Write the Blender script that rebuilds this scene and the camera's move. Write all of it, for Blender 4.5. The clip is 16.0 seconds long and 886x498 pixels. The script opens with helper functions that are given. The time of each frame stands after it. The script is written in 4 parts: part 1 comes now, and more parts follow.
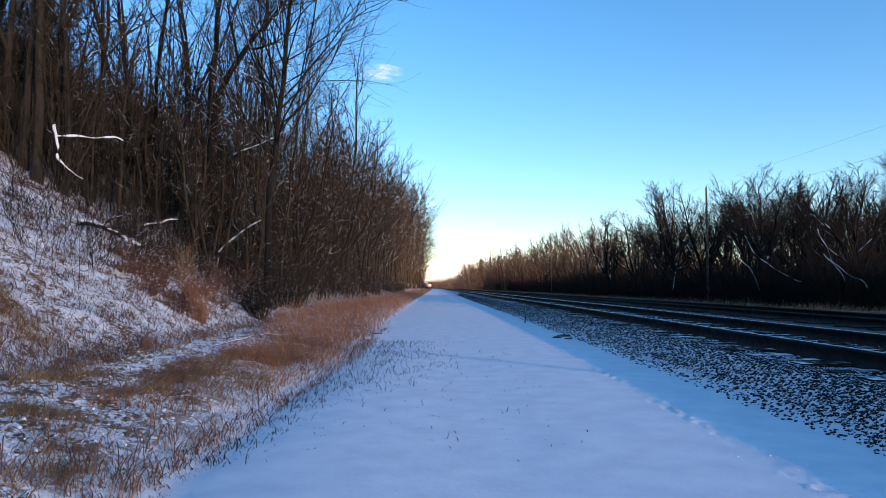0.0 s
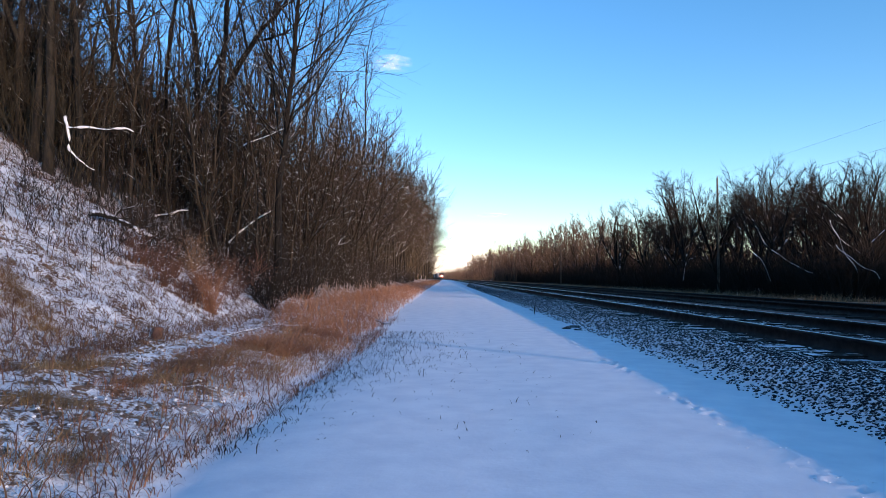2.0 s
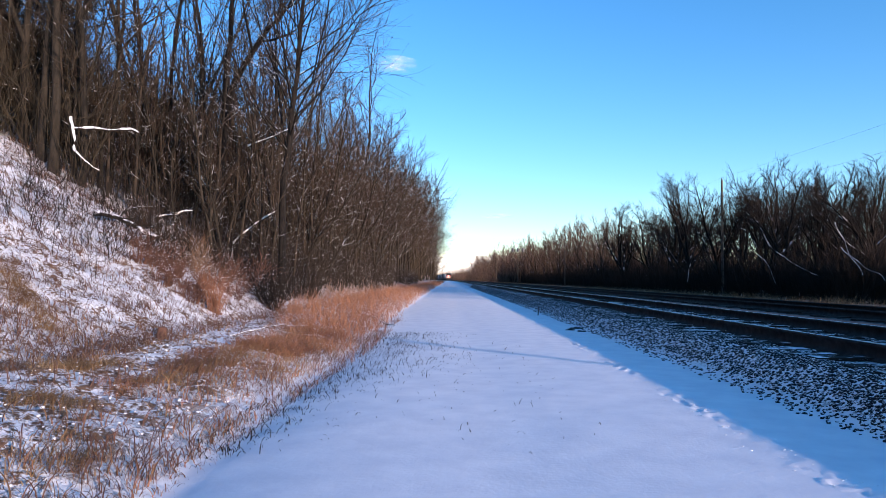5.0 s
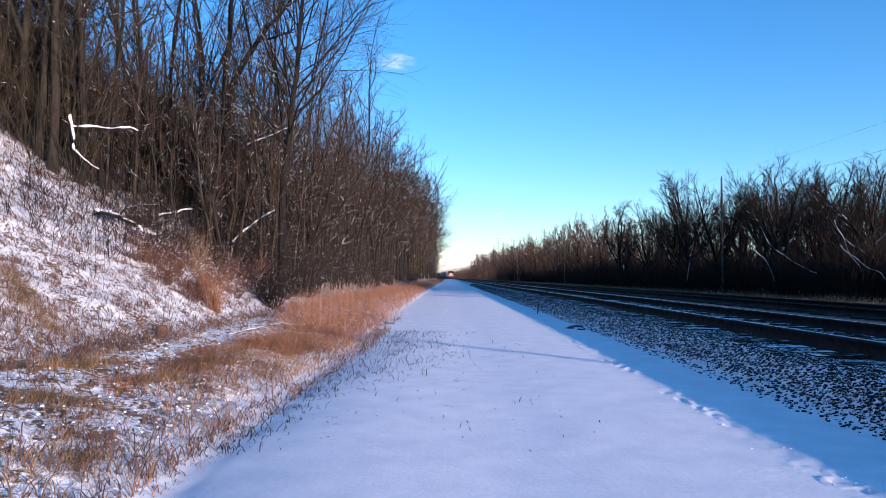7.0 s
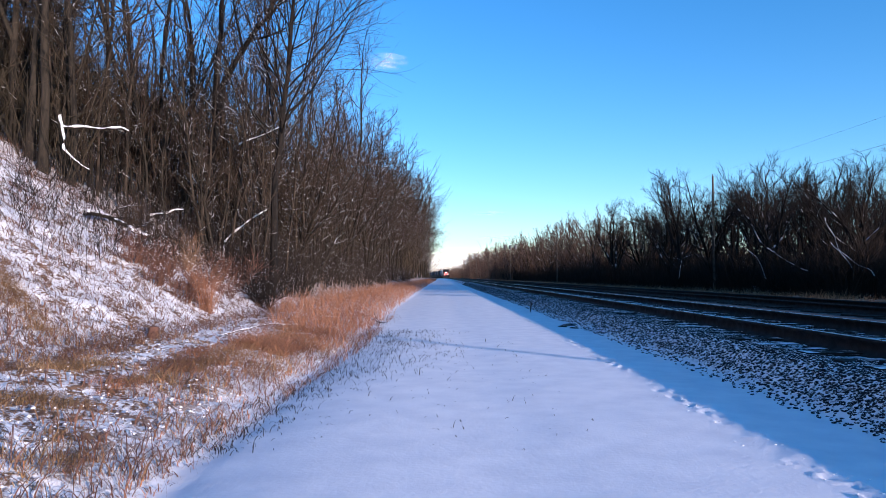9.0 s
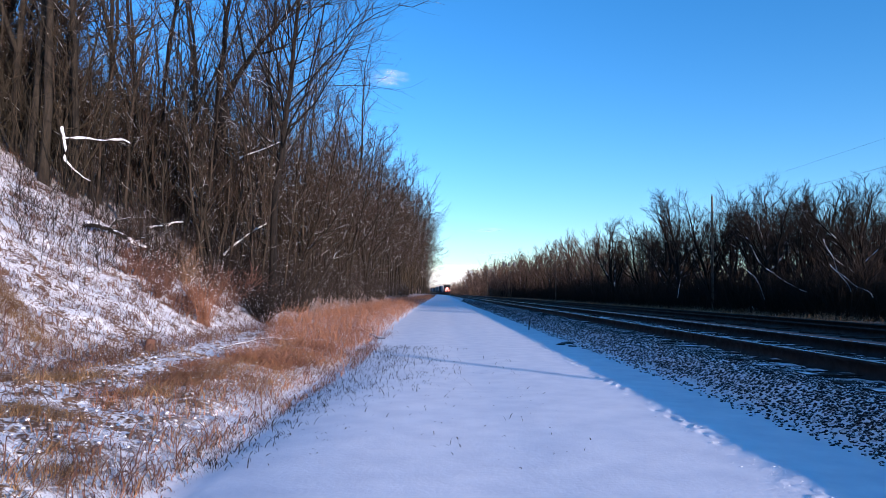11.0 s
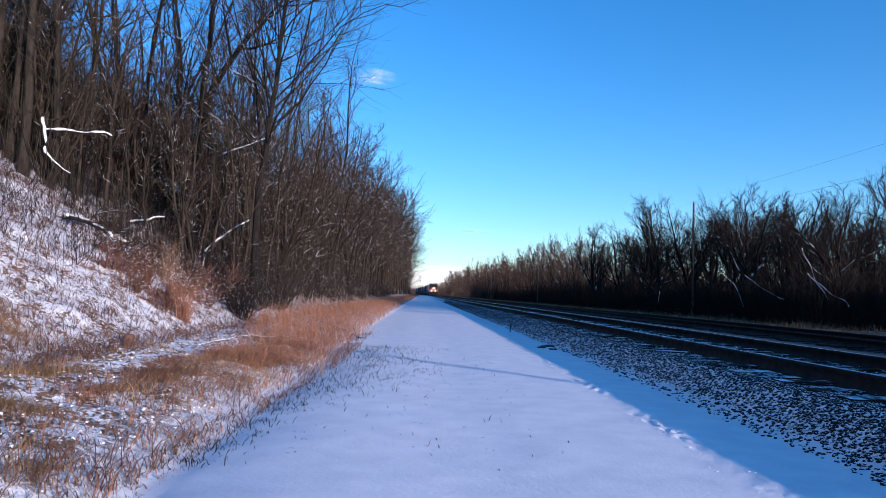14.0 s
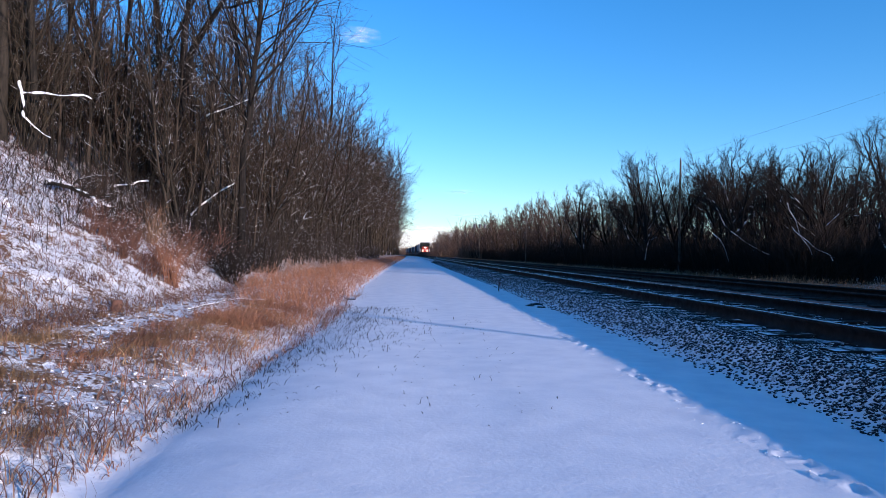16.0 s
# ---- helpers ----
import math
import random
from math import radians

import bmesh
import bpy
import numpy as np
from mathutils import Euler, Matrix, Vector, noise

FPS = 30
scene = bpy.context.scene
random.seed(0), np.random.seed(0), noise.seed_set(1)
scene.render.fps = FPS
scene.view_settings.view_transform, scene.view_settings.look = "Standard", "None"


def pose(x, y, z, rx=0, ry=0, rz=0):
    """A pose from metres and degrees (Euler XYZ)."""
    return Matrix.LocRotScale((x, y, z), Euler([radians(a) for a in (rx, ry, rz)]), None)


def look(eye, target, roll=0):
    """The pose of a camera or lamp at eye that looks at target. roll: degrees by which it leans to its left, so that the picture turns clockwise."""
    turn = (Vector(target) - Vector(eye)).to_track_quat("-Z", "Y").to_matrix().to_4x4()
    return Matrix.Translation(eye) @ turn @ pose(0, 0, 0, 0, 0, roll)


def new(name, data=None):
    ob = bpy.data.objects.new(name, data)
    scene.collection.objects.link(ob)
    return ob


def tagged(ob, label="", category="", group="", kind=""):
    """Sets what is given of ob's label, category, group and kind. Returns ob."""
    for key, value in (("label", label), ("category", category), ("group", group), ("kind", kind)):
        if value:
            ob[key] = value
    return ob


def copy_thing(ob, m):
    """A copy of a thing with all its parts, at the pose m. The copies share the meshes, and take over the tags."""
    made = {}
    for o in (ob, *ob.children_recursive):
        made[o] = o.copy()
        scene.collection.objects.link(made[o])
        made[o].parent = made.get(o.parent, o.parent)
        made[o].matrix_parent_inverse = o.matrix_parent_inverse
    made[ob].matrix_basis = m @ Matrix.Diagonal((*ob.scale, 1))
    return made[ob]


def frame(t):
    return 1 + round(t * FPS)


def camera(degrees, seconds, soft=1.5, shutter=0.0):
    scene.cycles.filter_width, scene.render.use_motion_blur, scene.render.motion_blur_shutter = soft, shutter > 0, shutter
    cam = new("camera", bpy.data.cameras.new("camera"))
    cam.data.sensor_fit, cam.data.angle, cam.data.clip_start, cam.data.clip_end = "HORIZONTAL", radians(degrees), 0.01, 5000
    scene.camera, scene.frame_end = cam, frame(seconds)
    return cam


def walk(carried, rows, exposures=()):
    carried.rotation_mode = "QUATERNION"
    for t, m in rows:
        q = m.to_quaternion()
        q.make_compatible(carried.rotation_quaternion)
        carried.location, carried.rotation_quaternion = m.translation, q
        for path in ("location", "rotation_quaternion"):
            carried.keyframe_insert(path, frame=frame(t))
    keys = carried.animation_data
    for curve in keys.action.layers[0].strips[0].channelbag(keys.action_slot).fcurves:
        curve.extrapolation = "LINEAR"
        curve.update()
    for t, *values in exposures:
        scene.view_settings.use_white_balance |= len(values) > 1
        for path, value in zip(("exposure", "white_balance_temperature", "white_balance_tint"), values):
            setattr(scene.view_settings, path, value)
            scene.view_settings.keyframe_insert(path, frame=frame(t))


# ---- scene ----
# ---------------------------------------------------------------- camera
EX, EY, EZ = 0.0, 0.0, 1.02          # held still beside the track
cam = camera(64.5, 16.0, soft=0.6)
ROWS = [
    (0, pose(EX, EY, EZ, 93.06, -0.11, -0.57)),
    (0.5, pose(EX, EY, EZ, 93.01, -0.02, -0.26)),
    (1, pose(EX, EY, EZ, 92.61, -0.09, -0.05)),
    (1.5, pose(EX, EY, EZ, 92.21, -0.09, 0.41)),
    (2, pose(EX, EY, EZ, 92.32, -0.16, 0.19)),
    (2.5, pose(EX, EY, EZ, 92.44, -0.14, 0.12)),
    (3, pose(EX, EY, EZ, 92.39, 0.01, -0.14)),
    (3.5, pose(EX, EY, EZ, 92.53, -0.09, 0.13)),
    (4, pose(EX, EY, EZ, 92.39, -0.16, 0.26)),
    (6.5, pose(EX, EY, EZ, 92.41, -0.55, 0.78)),
    (7, pose(EX, EY, EZ, 92.26, -0.30, 0.47)),
    (7.5, pose(EX, EY, EZ, 92.56, -0.26, 0.31)),
    (8, pose(EX, EY, EZ, 92.73, -0.40, 0.19)),
    (8.5, pose(EX, EY, EZ, 92.26, -0.11, 0.44)),
    (9, pose(EX, EY, EZ, 92.20, -0.02, -0.12)),
    (11.5, pose(EX, EY, EZ, 94.03, -1.01, -0.03)),
    (12, pose(EX, EY, EZ, 94.35, -0.88, 0.68)),
    (12.5, pose(EX, EY, EZ, 93.50, -1.82, 0.09)),
    (13, pose(EX, EY, EZ, 94.39, -0.73, -1.43)),
    (13.5, pose(EX, EY, EZ, 93.74, -2.81, -1.79)),
    (14, pose(EX, EY, EZ, 93.63, -1.94, -1.69)),
    (14.5, pose(EX, EY, EZ, 92.19, -1.55, -2.07)),
    (15, pose(EX, EY, EZ, 90.71, -1.01, -3.08)),
    (15.5, pose(EX, EY, EZ, 90.80, -0.63, -2.67)),
    (16, pose(EX, EY, EZ, 90.42, -1.01, -2.63)),
]
# the picture darkens as its meter settles
EXPOSURES = [(0, 1.38, 7300, 21), (2.0, 1.38, 7200, 21), (4.0, 1.34, 6750, 20), (6.5, 1.15, 6150, 19), (8.0, 1.06, 5950, 18), (9.0, 1.04, 5900, 18), (13.0, 0.87, 5650, 17), (16.0, 0.87, 5600, 17)]
walk(cam, ROWS, EXPOSURES)

# ---------------------------------------------------------------- light
SUN_X, SUN_Y = 0.661, -0.750           # towards the sun, over the ground
SUN_AZ = math.atan2(SUN_X, SUN_Y)     # bearing of the sun, clockwise from +y
SUN_EL = radians(9.2)
world = bpy.data.worlds.new("sky")
scene.world = world
world.use_nodes = True
wn, wl = world.node_tree.nodes, world.node_tree.links
sky = wn.new("ShaderNodeTexSky")
sky.sky_type = "NISHITA"
sky.sun_disc = False
sky.sun_elevation, sky.sun_rotation = SUN_EL, SUN_AZ
sky.altitude, sky.air_density, sky.dust_density, sky.ozone_density = 200, 1.0, 0.15, 3.3
rich = wn.new("ShaderNodeHueSaturation")
rich.inputs["Saturation"].default_value = 1.2
wl.new(sky.outputs[0], rich.inputs["Color"])
wl.new(rich.outputs[0], wn["Background"].inputs[0])
wn["Background"].inputs[1].default_value = 0.14
sun = new("sun", bpy.data.lights.new("sun", "SUN"))
sun.data.energy, sun.data.angle, sun.data.color = 3.8, radians(0.6), (1.0, 0.79, 0.63)
sun.matrix_world = look((0, 0, 50), (-SUN_X * math.cos(SUN_EL), -SUN_Y * math.cos(SUN_EL), 50 - math.sin(SUN_EL)))

# ---------------------------------------------------------------- materials


class Mat:
    """A small wrapper round a node material."""

    def __init__(self, name, rough=0.8, metal=0.0, spec=0.3):
        self.m = bpy.data.materials.new(name)
        self.m.use_nodes = True
        self.n, self.l = self.m.node_tree.nodes, self.m.node_tree.links
        self.b = self.n["Principled BSDF"]
        self.b.inputs["Roughness"].default_value = rough
        self.b.inputs["Metallic"].default_value = metal
        self.b.inputs["Specular IOR Level"].default_value = spec
        self.geo = self.n.new("ShaderNodeNewGeometry")
        self.tex = self.n.new("ShaderNodeTexCoord")

    def put(self, node, slot, value):
        if hasattr(value, "links"):
            self.l.new(value, node.inputs[slot])
        else:
            node.inputs[slot].default_value = value

    def noise(self, scale, detail=4, rough=0.55, own=False, stretch=None):
        where = self.tex.outputs["Object"] if own else self.geo.outputs["Position"]
        if stretch:
            mp = self.n.new("ShaderNodeMapping")
            mp.inputs["Scale"].default_value = stretch
            self.l.new(where, mp.inputs[0])
            where = mp.outputs[0]
        t = self.n.new("ShaderNodeTexNoise")
        t.inputs["Scale"].default_value, t.inputs["Detail"].default_value, t.inputs["Roughness"].default_value = scale, detail, rough
        self.l.new(where, t.inputs["Vector"])
        return t.outputs["Fac"]

    def ramp(self, fac, lo, hi, a=0.0, b=1.0):
        r = self.n.new("ShaderNodeMapRange")
        self.put(r, 0, fac)
        for i, v in enumerate((lo, hi, a, b)):
            r.inputs[i + 1].default_value = v
        return r.outputs[0]

    def math(self, op, a, b=0.0):
        r = self.n.new("ShaderNodeMath")
        r.operation = op
        self.put(r, 0, a), self.put(r, 1, b)
        return r.outputs[0]

    def mix(self, fac, a, b):
        r = self.n.new("ShaderNodeMix")
        r.data_type = "RGBA"
        self.put(r, 0, fac)
        self.put(r, 6, (*a, 1) if isinstance(a, tuple) else a)
        self.put(r, 7, (*b, 1) if isinstance(b, tuple) else b)
        return r.outputs[2]

    def up(self):
        s = self.n.new("ShaderNodeSeparateXYZ")
        self.l.new(self.geo.outputs["Normal"], s.inputs[0])
        return s.outputs[2]

    def axis(self, i):
        s = self.n.new("ShaderNodeSeparateXYZ")
        self.l.new(self.geo.outputs["Position"], s.inputs[0])
        return s.outputs[i]

    def island(self):
        return self.geo.outputs["Random Per Island"]

    def own(self):
        return self.n.new("ShaderNodeObjectInfo").outputs["Random"]

    def bump(self, height, strength=0.4, distance=0.02):
        b = self.n.new("ShaderNodeBump")
        b.inputs["Strength"].default_value, b.inputs["Distance"].default_value = strength, distance
        self.put(b, "Height", height)
        self.l.new(b.outputs[0], self.b.inputs["Normal"])

    def done(self, colour):
        self.put(self.b, "Base Color", (*colour, 1) if isinstance(colour, tuple) else colour)
        return self.m


SNOW, SNOW_SHADE = (0.86, 0.87, 0.90), (0.74, 0.76, 0.81)


def snow_ground():
    """Snow on the ground, thin over dead leaves and straw on the bank and under the woods."""
    k = Mat("snow_ground", 0.75, 0, 0.25)
    fine, mid, big = k.noise(26, 5, 0.6), k.noise(3.1, 4), k.noise(0.5, 3)
    snow = k.mix(k.ramp(mid, 0.35, 0.7), SNOW, SNOW_SHADE)
    litter = k.mix(k.ramp(k.noise(9, 4), 0.35, 0.65), (0.10, 0.057, 0.034), (0.25, 0.145, 0.085))
    x = k.axis(0)
    bank = k.ramp(x, -1.45, -2.0)
    patch = k.math("ADD", k.math("MULTIPLY", fine, 0.55), k.math("MULTIPLY", k.noise(5.5, 4), 0.45))
    patch = k.math("ADD", patch, k.math("MULTIPLY", big, 0.12))
    thin = k.math("MULTIPLY", k.ramp(k.math("ADD", patch, k.ramp(x, -4.6, -3.2, -0.010, 0.012)), 0.55, 0.62), bank)
    far = k.math("MAXIMUM", k.ramp(x, 10.3, 11.2), k.math("MULTIPLY", k.ramp(k.axis(1), 15, 22), k.ramp(x, -1.7, -3.0)))
    thin = k.math("MAXIMUM", thin, k.math("MULTIPLY", far, k.ramp(patch, 0.42, 0.56)))
    bed = k.math("MULTIPLY", k.ramp(x, 2.86, 2.96), k.ramp(x, 10.6, 10.3))
    stone = k.mix(k.ramp(k.noise(40, 2), 0.3, 0.7), (0.02, 0.021, 0.024), (0.07, 0.07, 0.072))
    col = k.mix(thin, snow, litter)
    col = k.mix(k.math("MULTIPLY", bed, k.ramp(k.math("ADD", k.noise(24, 3, 0.6), k.math("ADD", k.ramp(x, 3.45, 5.2, -0.07, 0.14), k.ramp(x, 6.0, 6.5, 0.0, 0.4))), 0.42, 0.52)), col, stone)
    rough = k.math("ADD", k.math("MULTIPLY", bank, 0.88), 0.12)
    k.bump(k.math("MULTIPLY", rough, k.math("ADD", k.math("MULTIPLY", fine, 0.6), k.math("ADD", mid, k.math("MULTIPLY", thin, 0.5)))), 0.6, 0.06)
    return k.done(col)


def bark(name, dark, pale, snow=0.5, vary=0.35):
    """Furrowed bark, mossy and grey, with snow caught on what faces up."""
    k = Mat(name, 0.9, 0, 0.15)
    n = k.noise(14, 6, 0.7, stretch=(1, 1, 0.16))
    c = k.mix(k.ramp(n, 0.42, 0.58), dark, pale)
    c = k.mix(k.ramp(k.noise(1.3, 3), 0.45, 0.75, 0.0, 0.5), c, tuple(v * 1.5 for v in pale))
    c = k.mix(k.math("MULTIPLY", k.own(), vary), c, (0.045, 0.037, 0.027))
    lie = k.math("MULTIPLY", k.ramp(k.up(), 0.35, 0.75), k.ramp(k.noise(2.6, 3), 0.62 - 0.2 * snow, 0.70 - 0.2 * snow))
    k.bump(n, 1.0, 0.03)
    return k.done(k.mix(lie, c, SNOW))


def twig(name, a, b, snow=0.3, vary=0.6):
    k = Mat(name, 0.85, 0, 0.2)
    c = k.mix(k.island(), a, b)
    c = k.mix(k.math("MULTIPLY", k.own(), vary), c, (0.050, 0.033, 0.023))
    lie = k.math("MULTIPLY", k.ramp(k.up(), 0.3, 0.7), k.ramp(k.noise(4.5, 3), 0.68 - 0.2 * snow, 0.72 - 0.2 * snow))
    return k.done(k.mix(lie, c, SNOW))


def straw(name, a, b, c):
    k = Mat(name, 0.7, 0, 0.25)
    col = k.mix(k.ramp(k.island(), 0.0, 0.6), a, b)
    col = k.mix(k.ramp(k.noise(0.9, 3), 0.45, 0.7), col, c)
    k.b.inputs["Subsurface Weight"].default_value = 0.0
    return k.done(col)


def plain(name, a, b, scale=8, rough=0.6, metal=0.0, relief=0.2, lo=0.35, hi=0.7):
    k = Mat(name, rough, metal)
    n = k.noise(scale, 5, 0.6)
    k.bump(n, relief, 0.01)
    k.put(k.b, "Roughness", k.ramp(k.noise(scale * 0.3, 3), 0.3, 0.7, rough * 0.8, min(1.0, rough * 1.15)))
    return k.done(k.mix(k.ramp(n, lo, hi), a, b))


def glow(name, colour, power):
    k = Mat(name, 0.3)
    k.put(k.b, "Emission Color", (*colour, 1))
    k.b.inputs["Emission Strength"].default_value = power
    return k.done(colour)


def snowy(name, a, b, lo=0.45, hi=0.6, rough=0.85, scale=14, patches=4.5):
    """A dark thing with patches of snow on its upper faces."""
    k = Mat(name, rough, 0, 0.2)
    n = k.noise(scale, 4, 0.6)
    c = k.mix(k.ramp(n, 0.3, 0.7), a, b)
    c = k.mix(k.math("MULTIPLY", k.own(), 0.4), c, tuple(v * 0.5 for v in a))
    lie = k.math("MULTIPLY", k.ramp(k.up(), 0.4, 0.8), k.ramp(k.noise(patches, 4, 0.65), lo, hi))
    k.bump(n, 0.5, 0.01)
    return k.done(k.mix(lie, c, SNOW))


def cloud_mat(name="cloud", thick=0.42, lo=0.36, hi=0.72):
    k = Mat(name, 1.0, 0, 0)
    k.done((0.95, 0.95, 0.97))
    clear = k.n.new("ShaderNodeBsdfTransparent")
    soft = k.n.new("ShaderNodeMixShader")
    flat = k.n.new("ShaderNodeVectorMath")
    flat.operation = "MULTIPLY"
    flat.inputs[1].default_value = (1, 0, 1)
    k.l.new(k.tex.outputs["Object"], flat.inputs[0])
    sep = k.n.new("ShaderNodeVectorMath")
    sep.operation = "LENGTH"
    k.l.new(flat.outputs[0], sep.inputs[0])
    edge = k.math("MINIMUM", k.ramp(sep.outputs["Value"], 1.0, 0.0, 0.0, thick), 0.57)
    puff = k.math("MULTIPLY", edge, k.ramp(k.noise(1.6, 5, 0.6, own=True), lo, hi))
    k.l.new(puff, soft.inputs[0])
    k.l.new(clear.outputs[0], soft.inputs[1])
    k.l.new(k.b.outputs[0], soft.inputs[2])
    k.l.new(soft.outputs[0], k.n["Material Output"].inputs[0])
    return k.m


M = dict(
    ground=snow_ground(),
    snow=plain("packed_snow", SNOW, SNOW_SHADE, 18, 0.7, 0, 0.4),
    bark=bark("grey_bark", (0.014, 0.0115, 0.0095), (0.054, 0.041, 0.031)),
    bark_dark=bark("dark_bark", (0.010, 0.0085, 0.007), (0.032, 0.026, 0.020), 0.5, 0.2),
    # near-black: holds the shade of the wood across the tracks in its colour
    bark_black=bark("near_black_bark", (0.006, 0.0052, 0.0048), (0.019, 0.016, 0.0135), 0.5, 0.0),
    twig=twig("twigs", (0.019, 0.0125, 0.009), (0.060, 0.039, 0.026), 0.7),
    twig_red=twig("reddish_twigs", (0.024, 0.0138, 0.0095), (0.058, 0.033, 0.022), 0.55),
    twig_grey=twig("dark_grey_twigs", (0.013, 0.0105, 0.009), (0.036, 0.028, 0.023), 0.6, 0.2),
    # paler twig copy with sunlight put into its colour
    twig_lit=twig("sunlit_twigs", (0.06, 0.038, 0.029), (0.14, 0.092, 0.068), 0.1),
    # shade of the wood across the tracks is mixed into this near-black
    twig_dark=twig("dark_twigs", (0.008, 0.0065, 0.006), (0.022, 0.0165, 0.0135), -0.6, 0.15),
    straw=straw("dead_grass", (0.18, 0.078, 0.045), (0.40, 0.195, 0.11), (0.15, 0.063, 0.036)),
    straw_pale=straw("pale_dead_grass", (0.33, 0.21, 0.11), (0.47, 0.32, 0.18), (0.22, 0.13, 0.07)),
    straw_far=straw("bleached_grass", (0.24, 0.135, 0.072), (0.36, 0.225, 0.13), (0.18, 0.098, 0.053)),
    tan=straw("tan_dead_grass", (0.19, 0.105, 0.045), (0.38, 0.235, 0.115), (0.13, 0.072, 0.034)),
    twig_olive=twig("olive_brown_twigs", (0.027, 0.022, 0.014), (0.070, 0.055, 0.036), 0.2, 0.4),
    stalk=straw("weed_stalks", (0.055, 0.033, 0.023), (0.25, 0.15, 0.088), (0.11, 0.055, 0.031)),
    stalk_dark=straw("dark_weed_stalks", (0.055, 0.026, 0.019), (0.17, 0.085, 0.058), (0.085, 0.040, 0.028)),
    stone=snowy("ballast_stone", (0.009, 0.010, 0.013), (0.030, 0.032, 0.037), 0.50, 0.54, patches=40),
    tie_far=snowy("dry_creosoted_tie", (0.010, 0.008, 0.007), (0.028, 0.022, 0.018), 0.68, 0.78, 0.9, 22),
    tie=snowy("creosoted_tie", (0.010, 0.008, 0.007), (0.028, 0.022, 0.018), 0.47, 0.58, 0.9, 22),
    rail=plain("rusty_rail", (0.007, 0.0062, 0.006), (0.014, 0.011, 0.010), 30, 0.75, 0.2),
    railhead=plain("polished_railhead", (0.50, 0.50, 0.51), (0.62, 0.62, 0.63), 20, 0.28, 1.0, 0.05),
    pole=bark("weathered_pole", (0.052, 0.043, 0.036), (0.14, 0.117, 0.095), -1.0),
    steel=plain("galvanised_steel", (0.10, 0.10, 0.105), (0.17, 0.17, 0.175), 12, 0.5, 0.7),
    cloud=cloud_mat(),
    # stands in for pale low sky, not for a cloud
    low_sky_sheet=cloud_mat("low_sky_sheet", 0.75, 0.2, 0.55),
    # unseen cloud over the sun, its opacity set by the shade it gives
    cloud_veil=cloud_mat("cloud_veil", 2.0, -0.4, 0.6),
)

# ---------------------------------------------------------------- mesh tools


def mesh_of(name, verts, faces, mats, smooth=False, slots=None):
    """A mesh from arrays of corners and of faces that have the same number of corners."""
    verts, faces = np.asarray(verts, dtype=np.float32), np.asarray(faces, dtype=np.int32)
    me = bpy.data.meshes.new(name)
    me.vertices.add(len(verts))
    me.vertices.foreach_set("co", verts.ravel())
    n = faces.shape[1]
    me.loops.add(faces.size)
    me.loops.foreach_set("vertex_index", faces.ravel())
    me.polygons.add(len(faces))
    me.polygons.foreach_set("loop_start", np.arange(0, faces.size, n, dtype=np.int32))
    me.polygons.foreach_set("loop_total", np.full(len(faces), n, dtype=np.int32))
    if smooth:
        me.polygons.foreach_set("use_smooth", np.ones(len(faces), dtype=bool))
    for m in mats if isinstance(mats, (list, tuple)) else [mats]:
        me.materials.append(m)
    if slots is not None:
        me.polygons.foreach_set("material_index", np.asarray(slots, dtype=np.int32))
    me.update(calc_edges=True)
    me.validate()
    return me


class Tubes:
    """Gathers tapered tubes and ribbons of four-cornered faces."""

    def __init__(self):
        self.v, self.f, self.n = [], [], 0

    def tube(self, pts, radii, sides=4):
        pts, radii = np.asarray(pts, float), np.asarray(radii, float)
        d = pts[-1] - pts[0]
        d /= np.linalg.norm(d) + 1e-9
        a = np.cross(d, (0.0, 0.0, 1.0) if abs(d[2]) < 0.9 else (1.0, 0.0, 0.0))
        a /= np.linalg.norm(a)
        b = np.cross(d, a)
        w = np.arange(sides) * 2 * np.pi / sides
        ring = np.cos(w)[:, None] * a + np.sin(w)[:, None] * b
        self.v.append((pts[:, None, :] + radii[:, None, None] * ring).reshape(-1, 3))
        i = np.arange(len(pts) - 1)[:, None] * sides
        j, j2 = np.arange(sides), (np.arange(sides) + 1) % sides
        self.f.append(np.stack([i + j, i + j2, i + sides + j2, i + sides + j], -1).reshape(-1, 4) + self.n)
        self.n += len(pts) * sides

    def mesh(self, name, mat, smooth=True):
        return mesh_of(name, np.concatenate(self.v), np.concatenate(self.f), mat, smooth)


def ribbons(name, roots, heads, lengths, bends, widths, mat, steps=4, hook=0.8, lean=0.4):
    """Many curved blades at once: each rises from its root and bends over along its heading."""
    n = len(roots)
    u = np.linspace(0, 1, steps + 1)
    ang = lean + bends[:, None] * u[None, :] ** hook
    seg = lengths[:, None] / steps
    up = np.concatenate([np.zeros((n, 1)), np.cumsum(np.cos(ang[:, :-1]) * seg, 1)], 1)
    out = np.concatenate([np.zeros((n, 1)), np.cumsum(np.sin(ang[:, :-1]) * seg, 1)], 1)
    dirs = np.stack([np.cos(heads), np.sin(heads), np.zeros(n)], 1)
    side = np.stack([-np.sin(heads + 0.6), np.cos(heads + 0.6), np.zeros(n)], 1)
    mid = roots[:, None, :] + out[:, :, None] * dirs[:, None, :] + up[:, :, None] * np.array([0, 0, 1.0])
    w = widths[:, None, None] * (1 - 0.8 * u[None, :, None]) * 0.5
    v = np.stack([mid - side[:, None, :] * w, mid + side[:, None, :] * w], 2).reshape(-1, 3)
    base = (np.arange(n) * (steps + 1) * 2)[:, None] + np.arange(steps)[None, :] * 2
    f = np.stack([base, base + 1, base + 3, base + 2], -1).reshape(-1, 4)
    return mesh_of(name, v, f, mat)


